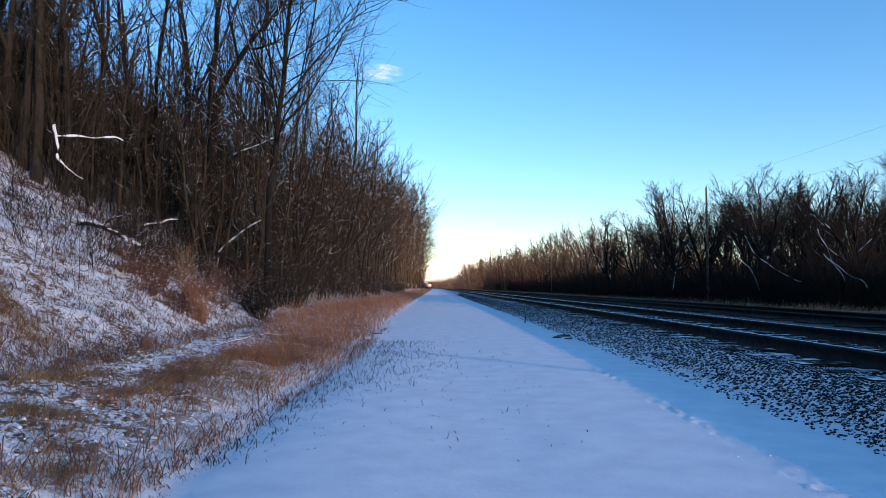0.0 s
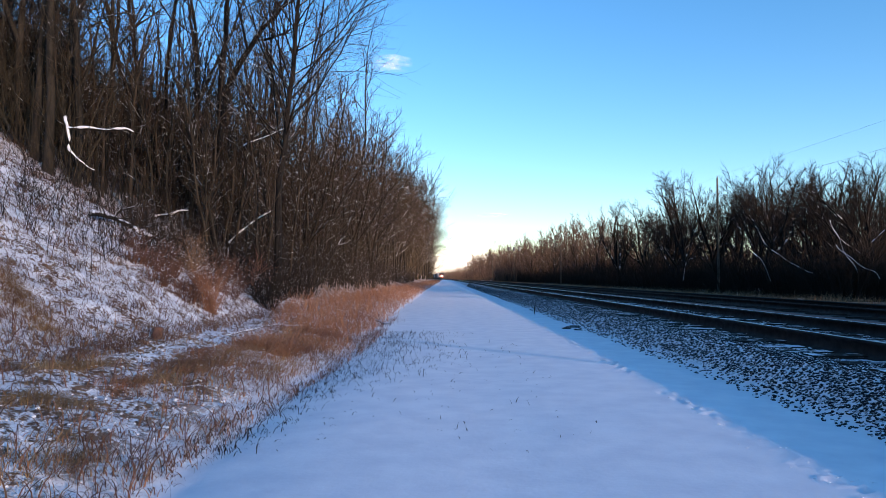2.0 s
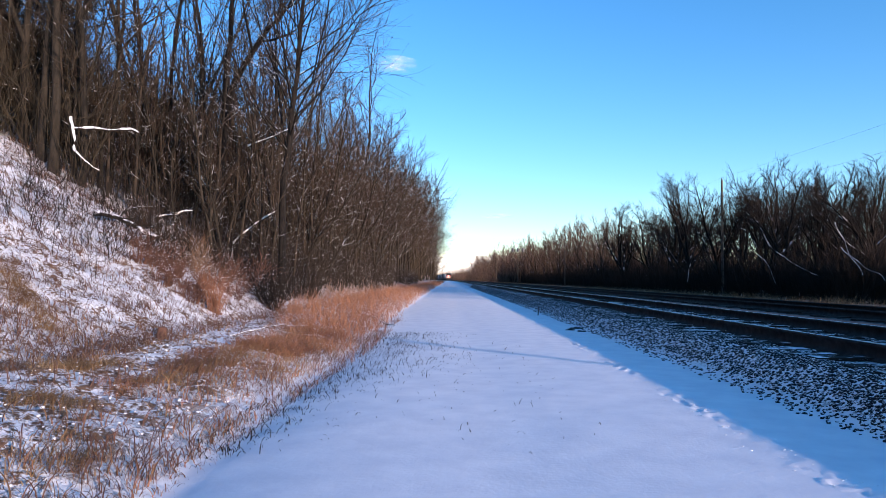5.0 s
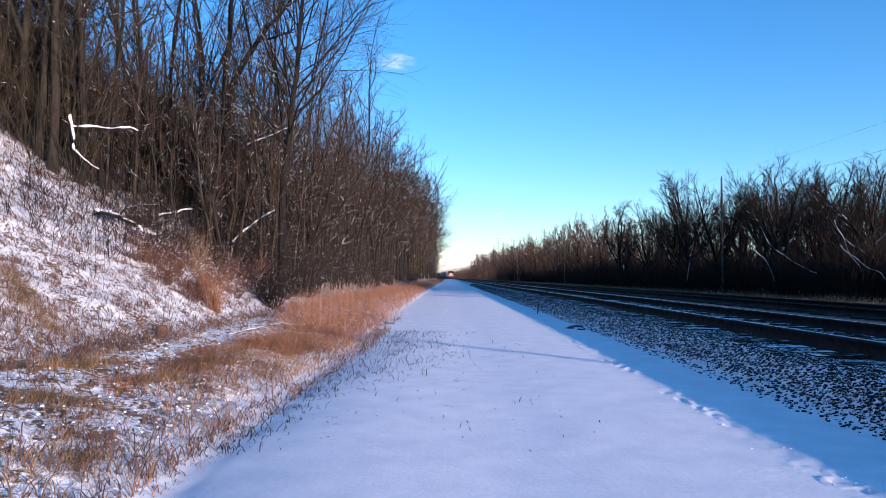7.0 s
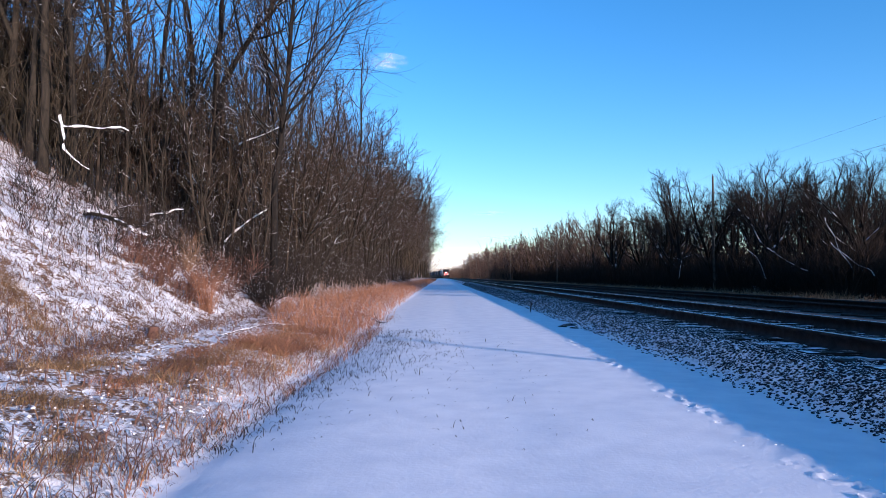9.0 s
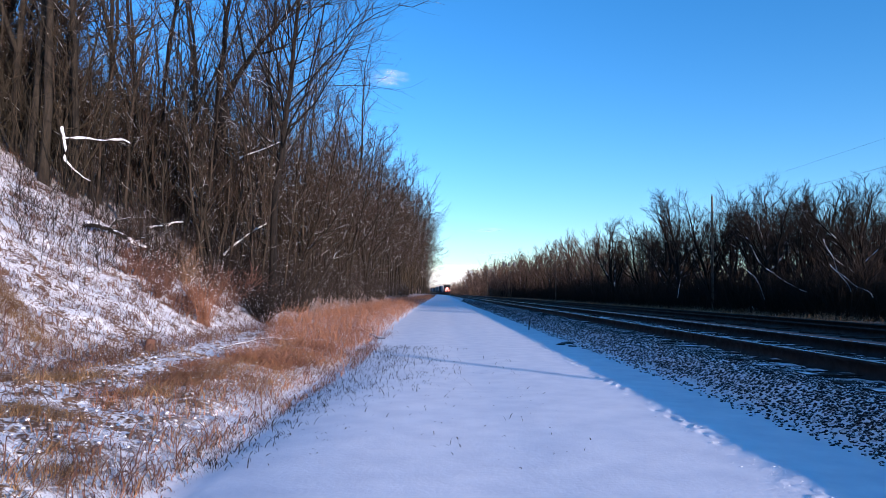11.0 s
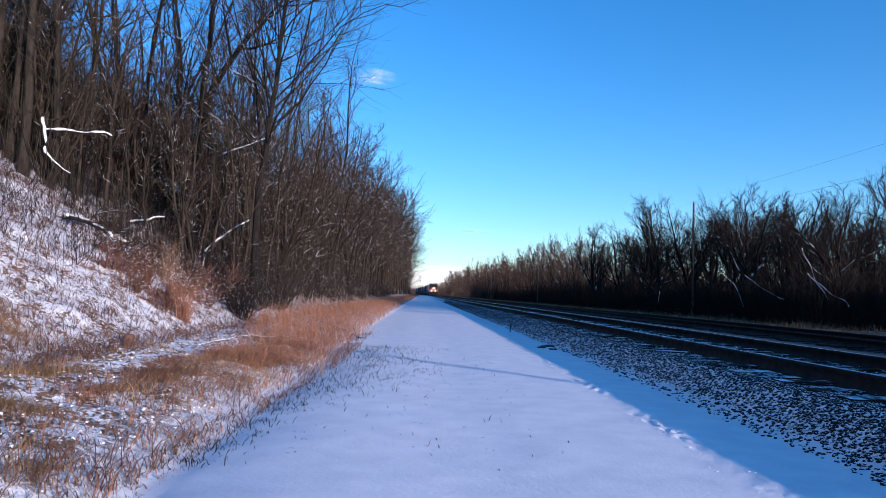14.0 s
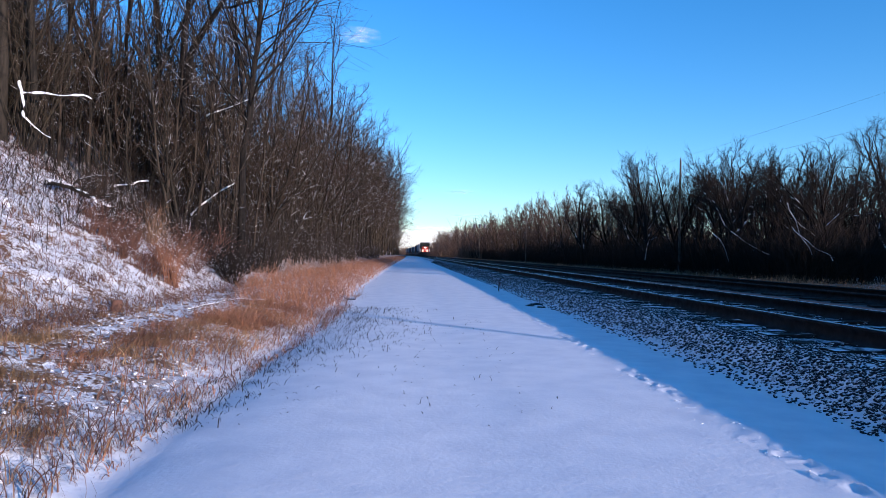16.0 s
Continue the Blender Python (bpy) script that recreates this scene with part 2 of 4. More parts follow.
def box(bm, x0, x1, y0, y1, z0, z1, bevel=0.0):
    made = bmesh.ops.create_cube(bm, size=1, matrix=Matrix.LocRotScale(((x0 + x1) / 2, (y0 + y1) / 2, (z0 + z1) / 2), None, (x1 - x0, y1 - y0, z1 - z0)))
    if bevel:
        es = list({e for v in made["verts"] for e in v.link_edges})
        bmesh.ops.bevel(bm, geom=es, offset=bevel, segments=2, affect="EDGES")


def cyl(bm, p, q, r, r2=None, n=12):
    p, q = Vector(p), Vector(q)
    m = Matrix.Translation((p + q) / 2) @ (q - p).to_track_quat("Z", "Y").to_matrix().to_4x4()
    bmesh.ops.create_cone(bm, cap_ends=True, segments=n, radius1=r, radius2=r if r2 is None else r2, depth=(q - p).length, matrix=m)


def part(name, bm, material, parent=None, label=""):
    """Links a bmesh or a mesh as one object, under a thing where one is given."""
    if isinstance(bm, bmesh.types.BMesh):
        me = bpy.data.meshes.new(name)
        bm.to_mesh(me)
        bm.free()
        me.materials.append(material)
    else:
        me = bm
    ob = new(name, me)
    if parent:
        ob.parent = parent
    return tagged(ob, label)


# ---------------------------------------------------------------- the lie of the land
def bend(y):
    """How far the line swings to the left of straight, far ahead."""
    return -7e-5 * np.maximum(0, np.asarray(y, float) - 180) ** 2


def dip(y):
    """The line falls gently as it goes away, by an amount fitted to the camera's view."""
    return -0.0015 * np.clip(np.asarray(y, float) - 20, 0, 900)


def smooth(a, b, x):
    u = np.clip((x - a) / (b - a), 0, 1)
    return u * u * (3 - 2 * u)


def wave(x, y, s, seed=0.0):
    return (np.sin(x * 1.3 * s + seed) * np.cos(y * 1.1 * s + seed * 2) + np.sin((x * 0.7 - y * 0.9) * s * 1.9 + seed * 3) * 0.6 + np.sin((x + y * 1.7) * s * 3.3 + seed) * 0.3) / 1.9


TOE = -3.9                            # foot of the bank on the left


def footprints(x, y):
    """A line of pits with pushed-up rims, trodden along the edge of the lane."""
    k = np.round(y / 0.17)
    cx = 1.99 + 0.045 * np.where(k % 2 == 0, 1, -1) + 0.03 * np.sin(k * 2.7)
    cy = k * 0.17 + 0.03 * np.sin(k * 5.1)
    r = np.sqrt(((x - cx) / 0.032) ** 2 + ((y - cy) / 0.045) ** 2)
    deep = 0.35 + 0.35 * np.sin(k * 12.9898)
    mark = -0.03 * np.exp(-r ** 2) + 0.022 * np.exp(-((r - 1.45) / 0.45) ** 2) * (0.4 + 0.6 * np.sin(k * 3.3 + x * 30))
    return mark * deep * smooth(24, 12, y) * (y > 1)


def ground(x, y):
    x, y = np.asarray(x, float), np.asarray(y, float)
    x = x - bend(y)
    z = 0.004 * wave(x, y, 0.5) * smooth(3.0, 1.0, x) + 0.003 * wave(x, y, 2.5, 2)
    # shallow tyre lines along the lane
    z = z - 0.009 * np.exp(-((x - 0.35) / 0.3) ** 2) - 0.006 * np.exp(-((x + 0.9) / 0.25) ** 2)
    # crust along the edge of the ploughed snow
    z = z + 0.011 * np.exp(-((x - 2.06) / 0.14) ** 2) * (0.6 + 0.5 * wave(x, y, 5, 1) + 0.5 * wave(x, y, 13, 6))
    z = z + footprints(x, y)
    # the lane falls away before the verge
    z = z - 0.06 * smooth(-0.7, -1.5, x) * (1 - smooth(-1.5, -2.5, x)) * smooth(14, 7, y)
    # verge, then the bank
    verge = smooth(-1.3, -2.1, x)
    z = z + verge * (0.03 + 0.04 * wave(x, y, 1.7, 4) + 0.03 * wave(x, y, 6, 5) + 0.02 * wave(x, y, 14, 2)) + 0.14 * np.clip(-1.45 - x, 0, 3) - 0.022 * np.exp(-((x + 1.42 + 0.12 * wave(x * 0, y, 1.5)) / 0.10) ** 2) * smooth(12, 7, y)
    z = z - 0.07 * np.exp(-((x + 3.6) / 0.35) ** 2)
    foot = TOE + 0.35 * wave(x * 0, y, 0.35, 1)
    up = np.maximum(0, foot - x)
    bank = 0.605 * up * up / (up + 0.42)
    bank = np.where(bank > 9, 9 + (bank - 9) * 0.25, bank)
    z = z + bank + np.minimum(up, 2) * (0.07 * wave(x, y, 0.9, 7) + 0.04 * wave(x, y, 3.1, 8))
    # bed of the two tracks, then a dip and the floor of the wood
    bed = smooth(2.74, 3.3, x) * (1 - smooth(10.0, 10.7, x))
    z = np.where((x > 2.7) & (x < 11), 0.29 * bed + 0.012 * wave(x, y, 5, 3) * bed, z)
    z = z + smooth(10.7, 12, x) * (0.12 + 0.1 * wave(x, y, 0.8, 3)) + smooth(14, 30, x) * 0.5
    return z + dip(y)


def at(x, y, sink=0.0):
    return Vector((x, y, float(ground(x, y)) - sink))


def make_ground():
    xs = np.concatenate([-np.geomspace(400, 14, 24)[:-1], np.arange(-14, -5, 0.3), np.arange(-5, -1.2, 0.12), np.arange(-1.2, 1.6, 0.2), np.arange(1.6, 2.25, 0.025),
                         np.arange(2.25, 3.5, 0.07), np.arange(3.5, 10, 0.5), np.arange(10, 13, 0.2), np.geomspace(13, 400, 24)])
    ys = np.concatenate([np.arange(-60, 2, 3.0), np.arange(2, 3, 0.16), np.arange(3, 11, 0.04), np.arange(11, 30, 0.16), np.arange(30, 60, 0.6), np.arange(60, 140, 3), np.geomspace(140, 3000, 40)])
    gx, gy = np.meshgrid(xs, ys)
    wx = gx + bend(np.minimum(gy, 900))
    v = np.stack([wx, gy, ground(gx + bend(gy), gy)], -1).reshape(-1, 3)
    nx, ny = len(xs), len(ys)
    i = (np.arange(ny - 1)[:, None] * nx + np.arange(nx - 1)[None, :])
    f = np.stack([i, i + 1, i + nx + 1, i + nx], -1).reshape(-1, 4)
    ob = new("ground", mesh_of("ground", v, f, M["ground"], True))
    tagged(ob, "snow-covered ground with a smooth lane, straw showing on the bank", "ground", kind="structure")


make_ground()
# ---------------------------------------------------------------- the railway
TRACK_X = (4.63, 8.73)                # centre lines of the two tracks
RAIL_TOP, TIE_TOP = 0.457, 0.312


def along(y):
    """Place and heading (degrees) of the line at y."""
    return float(bend(y)), math.degrees(math.atan2(float(bend(y + 1) - bend(y - 1)), 2.0))


RAIL_YS = np.concatenate([np.arange(-30, 140, 10.0), np.geomspace(140, 1200, 60)])


def sweep(profile, x, ys, closed=True):
    p = np.array(profile)
    v = np.stack([np.broadcast_to(p[None, :, 0] + x, (len(ys), len(p))) + bend(ys)[:, None], np.broadcast_to(ys[:, None], (len(ys), len(p))),
                  np.broadcast_to(p[None, :, 1], (len(ys), len(p))) + dip(ys)[:, None]], -1).reshape(-1, 3)
    n = len(p)
    i = np.arange(len(ys) - 1)[:, None] * n
    j = np.arange(n if closed else n - 1)
    f = np.stack([i + j, i + (j + 1) % n, i + n + (j + 1) % n, i + n + j], -1).reshape(-1, 4)
    return v, f


def make_track(cx, label, tie_mat, head_mat, head_label):
    track = tagged(new("railway_track"), label, "railway track")
    h = RAIL_TOP
    prof = [(-0.07, h - 0.17), (0.07, h - 0.17), (0.07, h - 0.155), (0.012, h - 0.135), (0.012, h - 0.045), (0.036, h - 0.032), (0.036, h - 0.005),
            (-0.036, h - 0.005), (-0.036, h - 0.032), (-0.012, h - 0.045), (-0.012, h - 0.135), (-0.07, h - 0.155)]
    head = [(-0.021, h - 0.004), (0.021, h - 0.004), (0.017, h), (-0.017, h)]
    for s in (-0.75, 0.75):
        rail = part("rail", mesh_of("rail", *sweep(prof, cx + s, RAIL_YS), M["rail"]), None, track, "rust-brown steel rail")
        part("railhead", mesh_of("railhead", *sweep(head, cx + s, RAIL_YS), head_mat), None, rail, head_label)
    # ties: the near ones singly, the far ones joined
    shapes = []
    for k in range(4):
        bm = bmesh.new()
        box(bm, -1.3, 1.3, -0.115, 0.115, -0.19, 0, 0.015)
        for v in bm.verts:
            v.co += Vector(noise.noise_vector(v.co * 3 + Vector((k * 7, 0, 0)))) * 0.012
        me = bpy.data.meshes.new("tie")
        bm.to_mesh(me), bm.free()
        me.materials.append(tie_mat)
        shapes.append(me)
    y, i = -6.0, 0
    while y < 70:
        o = new("tie", shapes[i % 4])
        o.parent = track
        o.matrix_basis = pose(cx + random.uniform(-0.03, 0.03), y, TIE_TOP + float(dip(y)) + random.uniform(-0.012, 0.012), 0, 0, random.uniform(-1.2, 1.2))
        y += 0.5 + random.uniform(-0.02, 0.02)
        i += 1
    vs, fs = [], []
    c = np.array([(-1.3, -.11, -.15), (1.3, -.11, -.15), (1.3, .11, -.15), (-1.3, .11, -.15), (-1.3, -.11, 0), (1.3, -.11, 0), (1.3, .11, 0), (-1.3, .11, 0)])
    q = np.array([(4, 5, 6, 7), (0, 1, 5, 4), (1, 2, 6, 5), (2, 3, 7, 6), (3, 0, 4, 7)])
    for k, yy in enumerate(np.arange(70.2, 260, 0.5)):
        vs.append(c + (cx + float(bend(yy)), yy, TIE_TOP + float(dip(yy)) + random.uniform(-0.01, 0.01)))
        fs.append(q + 8 * k)
    tagged(part("far_ties", mesh_of("far_ties", np.concatenate(vs), np.concatenate(fs), tie_mat), None, track), kind="stuff")
    return track


make_track(TRACK_X[0], "railway track of rusty rails on snow-dusted wooden ties", M["tie"], M["railhead"], "bright worn running surface")
make_track(TRACK_X[1], "second railway track beyond the first, rusty rails on ties", M["tie_far"], M["rail"], "dull rusty running surface")


def stone_shapes(n):
    out = []
    rng = np.random.RandomState(5)
    for k in range(n):
        bm = bmesh.new()
        bmesh.ops.create_icosphere(bm, subdivisions=1, radius=1)
        for v in bm.verts:
            v.co *= 0.72 + 0.45 * rng.rand()
        v = np.array([tuple(a.co) for a in bm.verts]) * (1.0, 0.75, 0.62)
        f = np.array([[a.index for a in p.verts] for p in bm.faces])
        bm.free()
        out.append((v, f))
    return out


def make_ballast():
    """Broken stone on the shoulder and between the ties; snow lies between the stones."""
    ballast = tagged(new("ballast"), "dark broken-stone ballast with snow lying between", "ballast")
    rng = np.random.RandomState(11)
    shapes = stone_shapes(8)
    meshes = [mesh_of("stone", v, f, M["stone"]) for v, f in shapes]
    near = 0
    vs, fs, n = [], [], 0

    def place(x, y, s):
        nonlocal near, n
        z = float(ground(x, y)) + s * 0.15
        rot = Euler(rng.uniform(-0.5, 0.5, 3) + (0, 0, rng.uniform(0, 6.28)))
        k = rng.randint(8)
        if near < 300 and 3.6 < y < 7.0 and x < 3.5:
            o = new("stone", meshes[k])
            o.parent = ballast
            o.matrix_basis = Matrix.LocRotScale((x, y, z), rot, (s, s, s))
            near += 1
            return
        v, f = shapes[k]
        vs.append((v * s) @ np.array(rot.to_matrix()).T + (x, y, z))
        fs.append(f + n)
        n += len(v)

    for _ in range(32000):
        y = 3.2 + 90 * rng.rand() ** 2.5
        x = 2.66 + 0.05 * math.sin(y * 1.7) + 0.95 * rng.rand() ** 0.85
        if rng.rand() < (2.95 - x) / 0.3:
            continue
        place(x + float(bend(y)), y, rng.uniform(0.009, 0.020) * (1 + y * 0.022))
    for _ in range(1800):
        place(rng.uniform(3.4, 6.0), 3.2 + 26 * rng.rand() ** 1.5, rng.uniform(0.022, 0.04))
    tagged(part("loose_ballast", mesh_of("loose_ballast", np.concatenate(vs), np.concatenate(fs), M["stone"]), None, ballast), kind="stuff")


# ---------------------------------------------------------------- trees


def limb(rng, start, direction, length, steps, wander, lift):
    """A wandering line that turns upwards as it goes."""
    pts = [np.array(start, float)]
    d = np.array(direction, float)
    d /= np.linalg.norm(d)
    for _ in range(steps):
        d = d + rng.normal(0, wander, 3) + np.array((0, 0, lift))
        d /= np.linalg.norm(d)
        pts.append(pts[-1] + d * length / steps)
    return np.array(pts)


def point_on(pts, u):
    k = u * (len(pts) - 1)
    i = min(int(k), len(pts) - 2)
    p = pts[i] + (pts[i + 1] - pts[i]) * (k - i)
    d = pts[i + 1] - pts[i]
    return p, d / (np.linalg.norm(d) + 1e-9)


def aside(rng, d, angle, az):
    a = np.cross(d, (0.3, 0.2, 1.0))
    a /= np.linalg.norm(a)
    b = np.cross(d, a)
    return d * math.cos(angle) + (a * math.cos(az) + b * math.sin(az)) * math.sin(angle)


def grow(seed, height, girth, limbs=14, boughs=6, sprays=5, base=0.25, lean=(0, 0), angle=0.75, reach=0.36, fine=0.006, fork=0, wander=0.09, lift=0.10, spine=None, second=None, taper=0.75, sway=0.06, stout=0.45):
    """Trunk mesh and crown mesh of a bare tree that stands at the origin."""
    rng = np.random.RandomState(seed)
    wood, crown = Tubes(), Tubes()
    trunk = limb(rng, (0, 0, -0.3), (lean[0], lean[1], 1), height, 12, sway, 0.04)
    if spine:
        s = np.array(spine, float)
        trunk = np.column_stack([np.interp(np.linspace(0, len(s) - 1, 13), np.arange(len(s)), s[:, k]) for k in range(3)]) + rng.normal(0, 0.03, (13, 3))
    u = np.linspace(0, 1, 13)
    rad = girth * (1 - u) ** 0.85 + fine * 1.6
    rad[0] *= 1.35
    wood.tube(trunk, rad, 8)
    stems = [(trunk, girth)]
    if second:
        s = np.array(second, float)
        s = np.column_stack([np.interp(np.linspace(0, len(s) - 1, 10), np.arange(len(s)), s[:, k]) for k in range(3)]) + rng.normal(0, 0.03, (10, 3))
        wood.tube(s, girth * 0.7 * (1 - np.linspace(0, 1, 10)) ** 0.85 + fine * 1.6, 6)
        stems.append((s, girth * 0.7))
    for _ in range(fork):
        p, d = point_on(trunk, rng.uniform(0.15, 0.4))
        s = limb(rng, p, aside(rng, d, rng.uniform(0.3, 0.55), rng.uniform(0, 6.28)), height * rng.uniform(0.5, 0.7), 9, sway, 0.05)
        wood.tube(s, girth * 0.62 * (1 - np.linspace(0, 1, 10)) ** 0.85 + fine * 1.6, 6)
        stems.append((s, girth * 0.62))
    for stem, g in stems:
        count = int(limbs * (1 if stem is trunk else 0.6))
        for i in range(count):
            t = base + (0.98 - base) * (i + rng.rand()) / count
            p, d = point_on(stem, t)
            az = i * 2.4 + rng.uniform(-0.5, 0.5)
            ln = height * reach * (1.12 - taper * t) * rng.uniform(0.6, 1.2)
            line = limb(rng, p, aside(rng, d, angle * rng.uniform(0.7, 1.25), az), ln, 6, wander, lift)
            r0 = min(g * (1 - t) ** 0.85 * stout + fine, g * 0.36)
            wood.tube(line, r0 * (1 - np.linspace(0, 1, 7)) ** 0.8 + fine, 5)
            for j in range(boughs):
                t2 = 0.22 + 0.78 * (j + rng.rand()) / boughs
                p2, d2 = point_on(line, t2)
                ln2 = ln * rng.uniform(0.3, 0.55) * (1.15 - 0.5 * t2)
                l2 = limb(rng, p2, aside(rng, d2, rng.uniform(0.4, 0.9), j * 2.4 + rng.rand()), ln2, 3, wander * 1.5, lift)
                crown.tube(l2, r0 * 0.42 * (1 - np.linspace(0, 1, 4)) + fine * 0.85, 3)
                for k in range(sprays):
                    t3 = 0.15 + 0.85 * (k + rng.rand()) / sprays
                    p3, d3 = point_on(l2, t3)
                    l3 = limb(rng, p3, aside(rng, d3, rng.uniform(0.35, 0.8), k * 2.4 + rng.rand()), ln2 * rng.uniform(0.35, 0.7), 2, wander * 1.8, lift * 0.6)
                    crown.tube(l3, np.array([fine * 0.8, fine * 0.6, fine * 0.35]), 3)
    return wood, crown


def tree_kind(seed, wood_mat, twig_mat, label, category="tree", group="", **how):
    wood, crown = grow(seed, **how)
    tree = tagged(new("tree" if category == "tree" else category), label, category, group)
    part("trunk", wood.mesh("trunk", wood_mat), None, tree)
    part("crown", crown.mesh("crown", twig_mat, False), None, tree)
    tree["made"] = 0
    return tree


def plant(kind, x, y, turn=None, size=1.0, tilt=(0, 0), sink=0.0, rng=random):
    """Stands a kind at its place: the first time the thing itself, then copies."""
    m = pose(x, y, float(ground(x, y)) - sink, tilt[0], tilt[1], rng.uniform(0, 360) if turn is None else turn) @ Matrix.Scale(size, 4)
    if not kind["made"]:
        kind["made"] = 1
        kind.matrix_basis = m
        return kind
    o = copy_thing(kind, m)
    o.scale = (size, size, size)
    return o


WOOD_L, WOOD_R = "trees of the wood on the bank", "trees of the wood across the tracks"


def left_wood():
    big = [tree_kind(20 + i, M["bark_dark"], M["twig_red"] if i % 2 else M["twig"], "tall bare grey-barked tree on the snowy bank", group=WOOD_L,
                     height=h, girth=g, limbs=15, boughs=6, sprays=6, base=0.36, fork=fk, fine=0.0048, reach=0.27, wander=0.13)
           for i, (h, g, fk) in enumerate(((12.5, 0.085, 1), (11.5, 0.07, 2), (13.5, 0.105, 0), (10.5, 0.06, 1)))]
    mid = [tree_kind(40 + i, M["bark_dark"], M["twig_red"] if i != 1 else M["twig_olive"], "slender bare tree with fine brown twigs", group=WOOD_L,
                     height=h, girth=g, limbs=17, boughs=6, sprays=5, base=0.10, fork=1, fine=0.0055, reach=0.30, angle=0.85, lift=0.07, wander=0.16)
           for i, (h, g) in enumerate(((9.5, 0.07), (8.5, 0.06), (10.5, 0.08), (7.5, 0.05)))]
    thin = [tree_kind(60 + i, M["bark_dark"] if i % 2 else M["bark"], M["twig"], "thin bare sapling at the edge of the wood", "sapling", WOOD_L,
                      height=h, girth=g, limbs=12, boughs=4, sprays=3, base=0.25, fine=0.006, reach=0.22)
            for i, (h, g) in enumerate(((6.5, 0.035), (5.0, 0.028), (7.5, 0.045), (4.0, 0.022)))]
    rng = random.Random(3)
    # the tree with two snow-capped stubs at the corner of the wood
    corner = tree_kind(71, M["bark_black"], M["twig_grey"], "tall dark-barked bare tree with snow on its branch stubs", height=13.5, girth=0.10, limbs=58, boughs=7, stout=0.26,
                       sprays=11, base=0.30, spine=((0, 0, -0.3), (0.12, 0, 3.0), (0.40, 0, 6.0), (0.62, 0, 9.0), (0.78, 0, 13.4)), reach=0.41, fine=0.0045, angle=0.90, lift=0.075, wander=0.11)
    plant(corner, -4.42, 18.2, 0)
    forked = tree_kind(83, M["bark_black"], M["twig_grey"], "forked bare tree whose dark limb arches out", height=11.0, girth=0.12, limbs=14, boughs=6, sprays=5, base=0.45,
                       reach=0.24, fine=0.006, spine=((0, 0, -0.3), (0.1, 0, 2.6), (0.42, 0, 4.5), (1.05, 0, 5.8), (1.7, 0, 6.6), (2.3, 0, 7.3), (2.8, 0, 8.4)),
                       second=((0.2, 0, 3.4), (0.28, 0.1, 6.0), (0.4, 0.2, 8.5), (0.5, 0.2, 11.0)))
    plant(forked, -6.5, 19.4, 0)
    # thick trunks at the top of the open slope
    for x, y, k, s in ((-9.35, 16.4, 2, 1.05), (-8.95, 16.9, 0, 1.0), (-9.9, 16.8, 2, 0.95), (-10.8, 17.5, 0, 1.05), (-11.6, 16.9, 2, 1.0), (-9.3, 19.0, 1, 1.0),
                       (-8.6, 21.0, 3, 1.0), (-8.3, 24.0, 1, 1.05), (-10.3, 24.0, 0, 1.0), (-6.3, 26.0, 3, 1.0), (-5.9, 31.0, 1, 1.0), (-12.2, 21.5, 2, 1.0),
                       (-13.5, 19.0, 0, 1.1), (-5.2, 38.0, 0, 1.05), (-4.9, 47.0, 2, 1.05)):
        plant(big[k], x, y, None, s * rng.uniform(0.95, 1.06), (rng.uniform(-3, 3), rng.uniform(-3, 3)), 0.1, rng)
    # the edge along the lane, taller far ahead
    y = 23.0
    while y < 210:
        for lane in range(3 if y < 45 else 2):
            x = -4.6 - lane * rng.uniform(1.3, 2.4) - rng.uniform(0, 0.6) + float(bend(y))
            tall = float(np.interp(y, (22, 35, 50, 90, 150), (6.6, 9.0, 11.0, 14.6, 20.0))) * rng.uniform(0.86, 1.1) + lane * 0.4
            i = rng.randrange(4)
            plant(mid[i], x, y + rng.uniform(-1, 1), None, tall / (9.5, 8.5, 10.5, 7.5)[i], (rng.uniform(-4, 4), rng.uniform(-1, 7 if y < 60 else 2)), 0.1, rng)
        y += rng.uniform(1.7, 2.7) * (1 + y / 60)
    # depth of the wood up the bank
    for _ in range(34):
        y = rng.uniform(21, 58)
        x = -6.0 - rng.uniform(0.5, 0.42 * y)
        top = 0.25 * y + 1.0 + 0.1 * max(0, -8 - x)
        i = rng.randrange(4)
        tall = max(3.0, top - float(ground(x, y))) * rng.uniform(0.85, 1.15)
        plant(mid[i], x, y, None, tall / (9.5, 8.5, 10.5, 7.5)[i], (rng.uniform(-4, 4), rng.uniform(-4, 4)), 0.1, rng)
    # the wood goes on over the top of the open slope
    for _ in range(40):
        y = rng.uniform(16.5, 27)
        x = -0.56 * y - rng.uniform(-0.6, 7)
        plant(rng.choice(big + mid), x, y, None, rng.uniform(0.7, 1.05), (rng.uniform(-4, 4), rng.uniform(-4, 4)), 0.1, rng)
    # tall thin stems behind the edge
    stem = [tree_kind(90 + i, M["bark_dark"] if i else M["bark_black"], M["twig_red"], "tall thin bare tree with few branches", group=WOOD_L, height=h, girth=g, limbs=9, boughs=4, sprays=4,
                      base=0.5, fine=0.006, reach=0.2, lift=0.16) for i, (h, g) in enumerate(((11.5, 0.06), (10.0, 0.048)))]
    for _ in range(24):
        y = rng.uniform(19.5, 32)
        x = -5.2 - rng.uniform(0, 0.42 * y - 5)
        plant(rng.choice(stem), x, y, None, rng.uniform(0.75, 1.05), (rng.uniform(-4, 4), rng.uniform(-3, 6)), 0.1, rng)
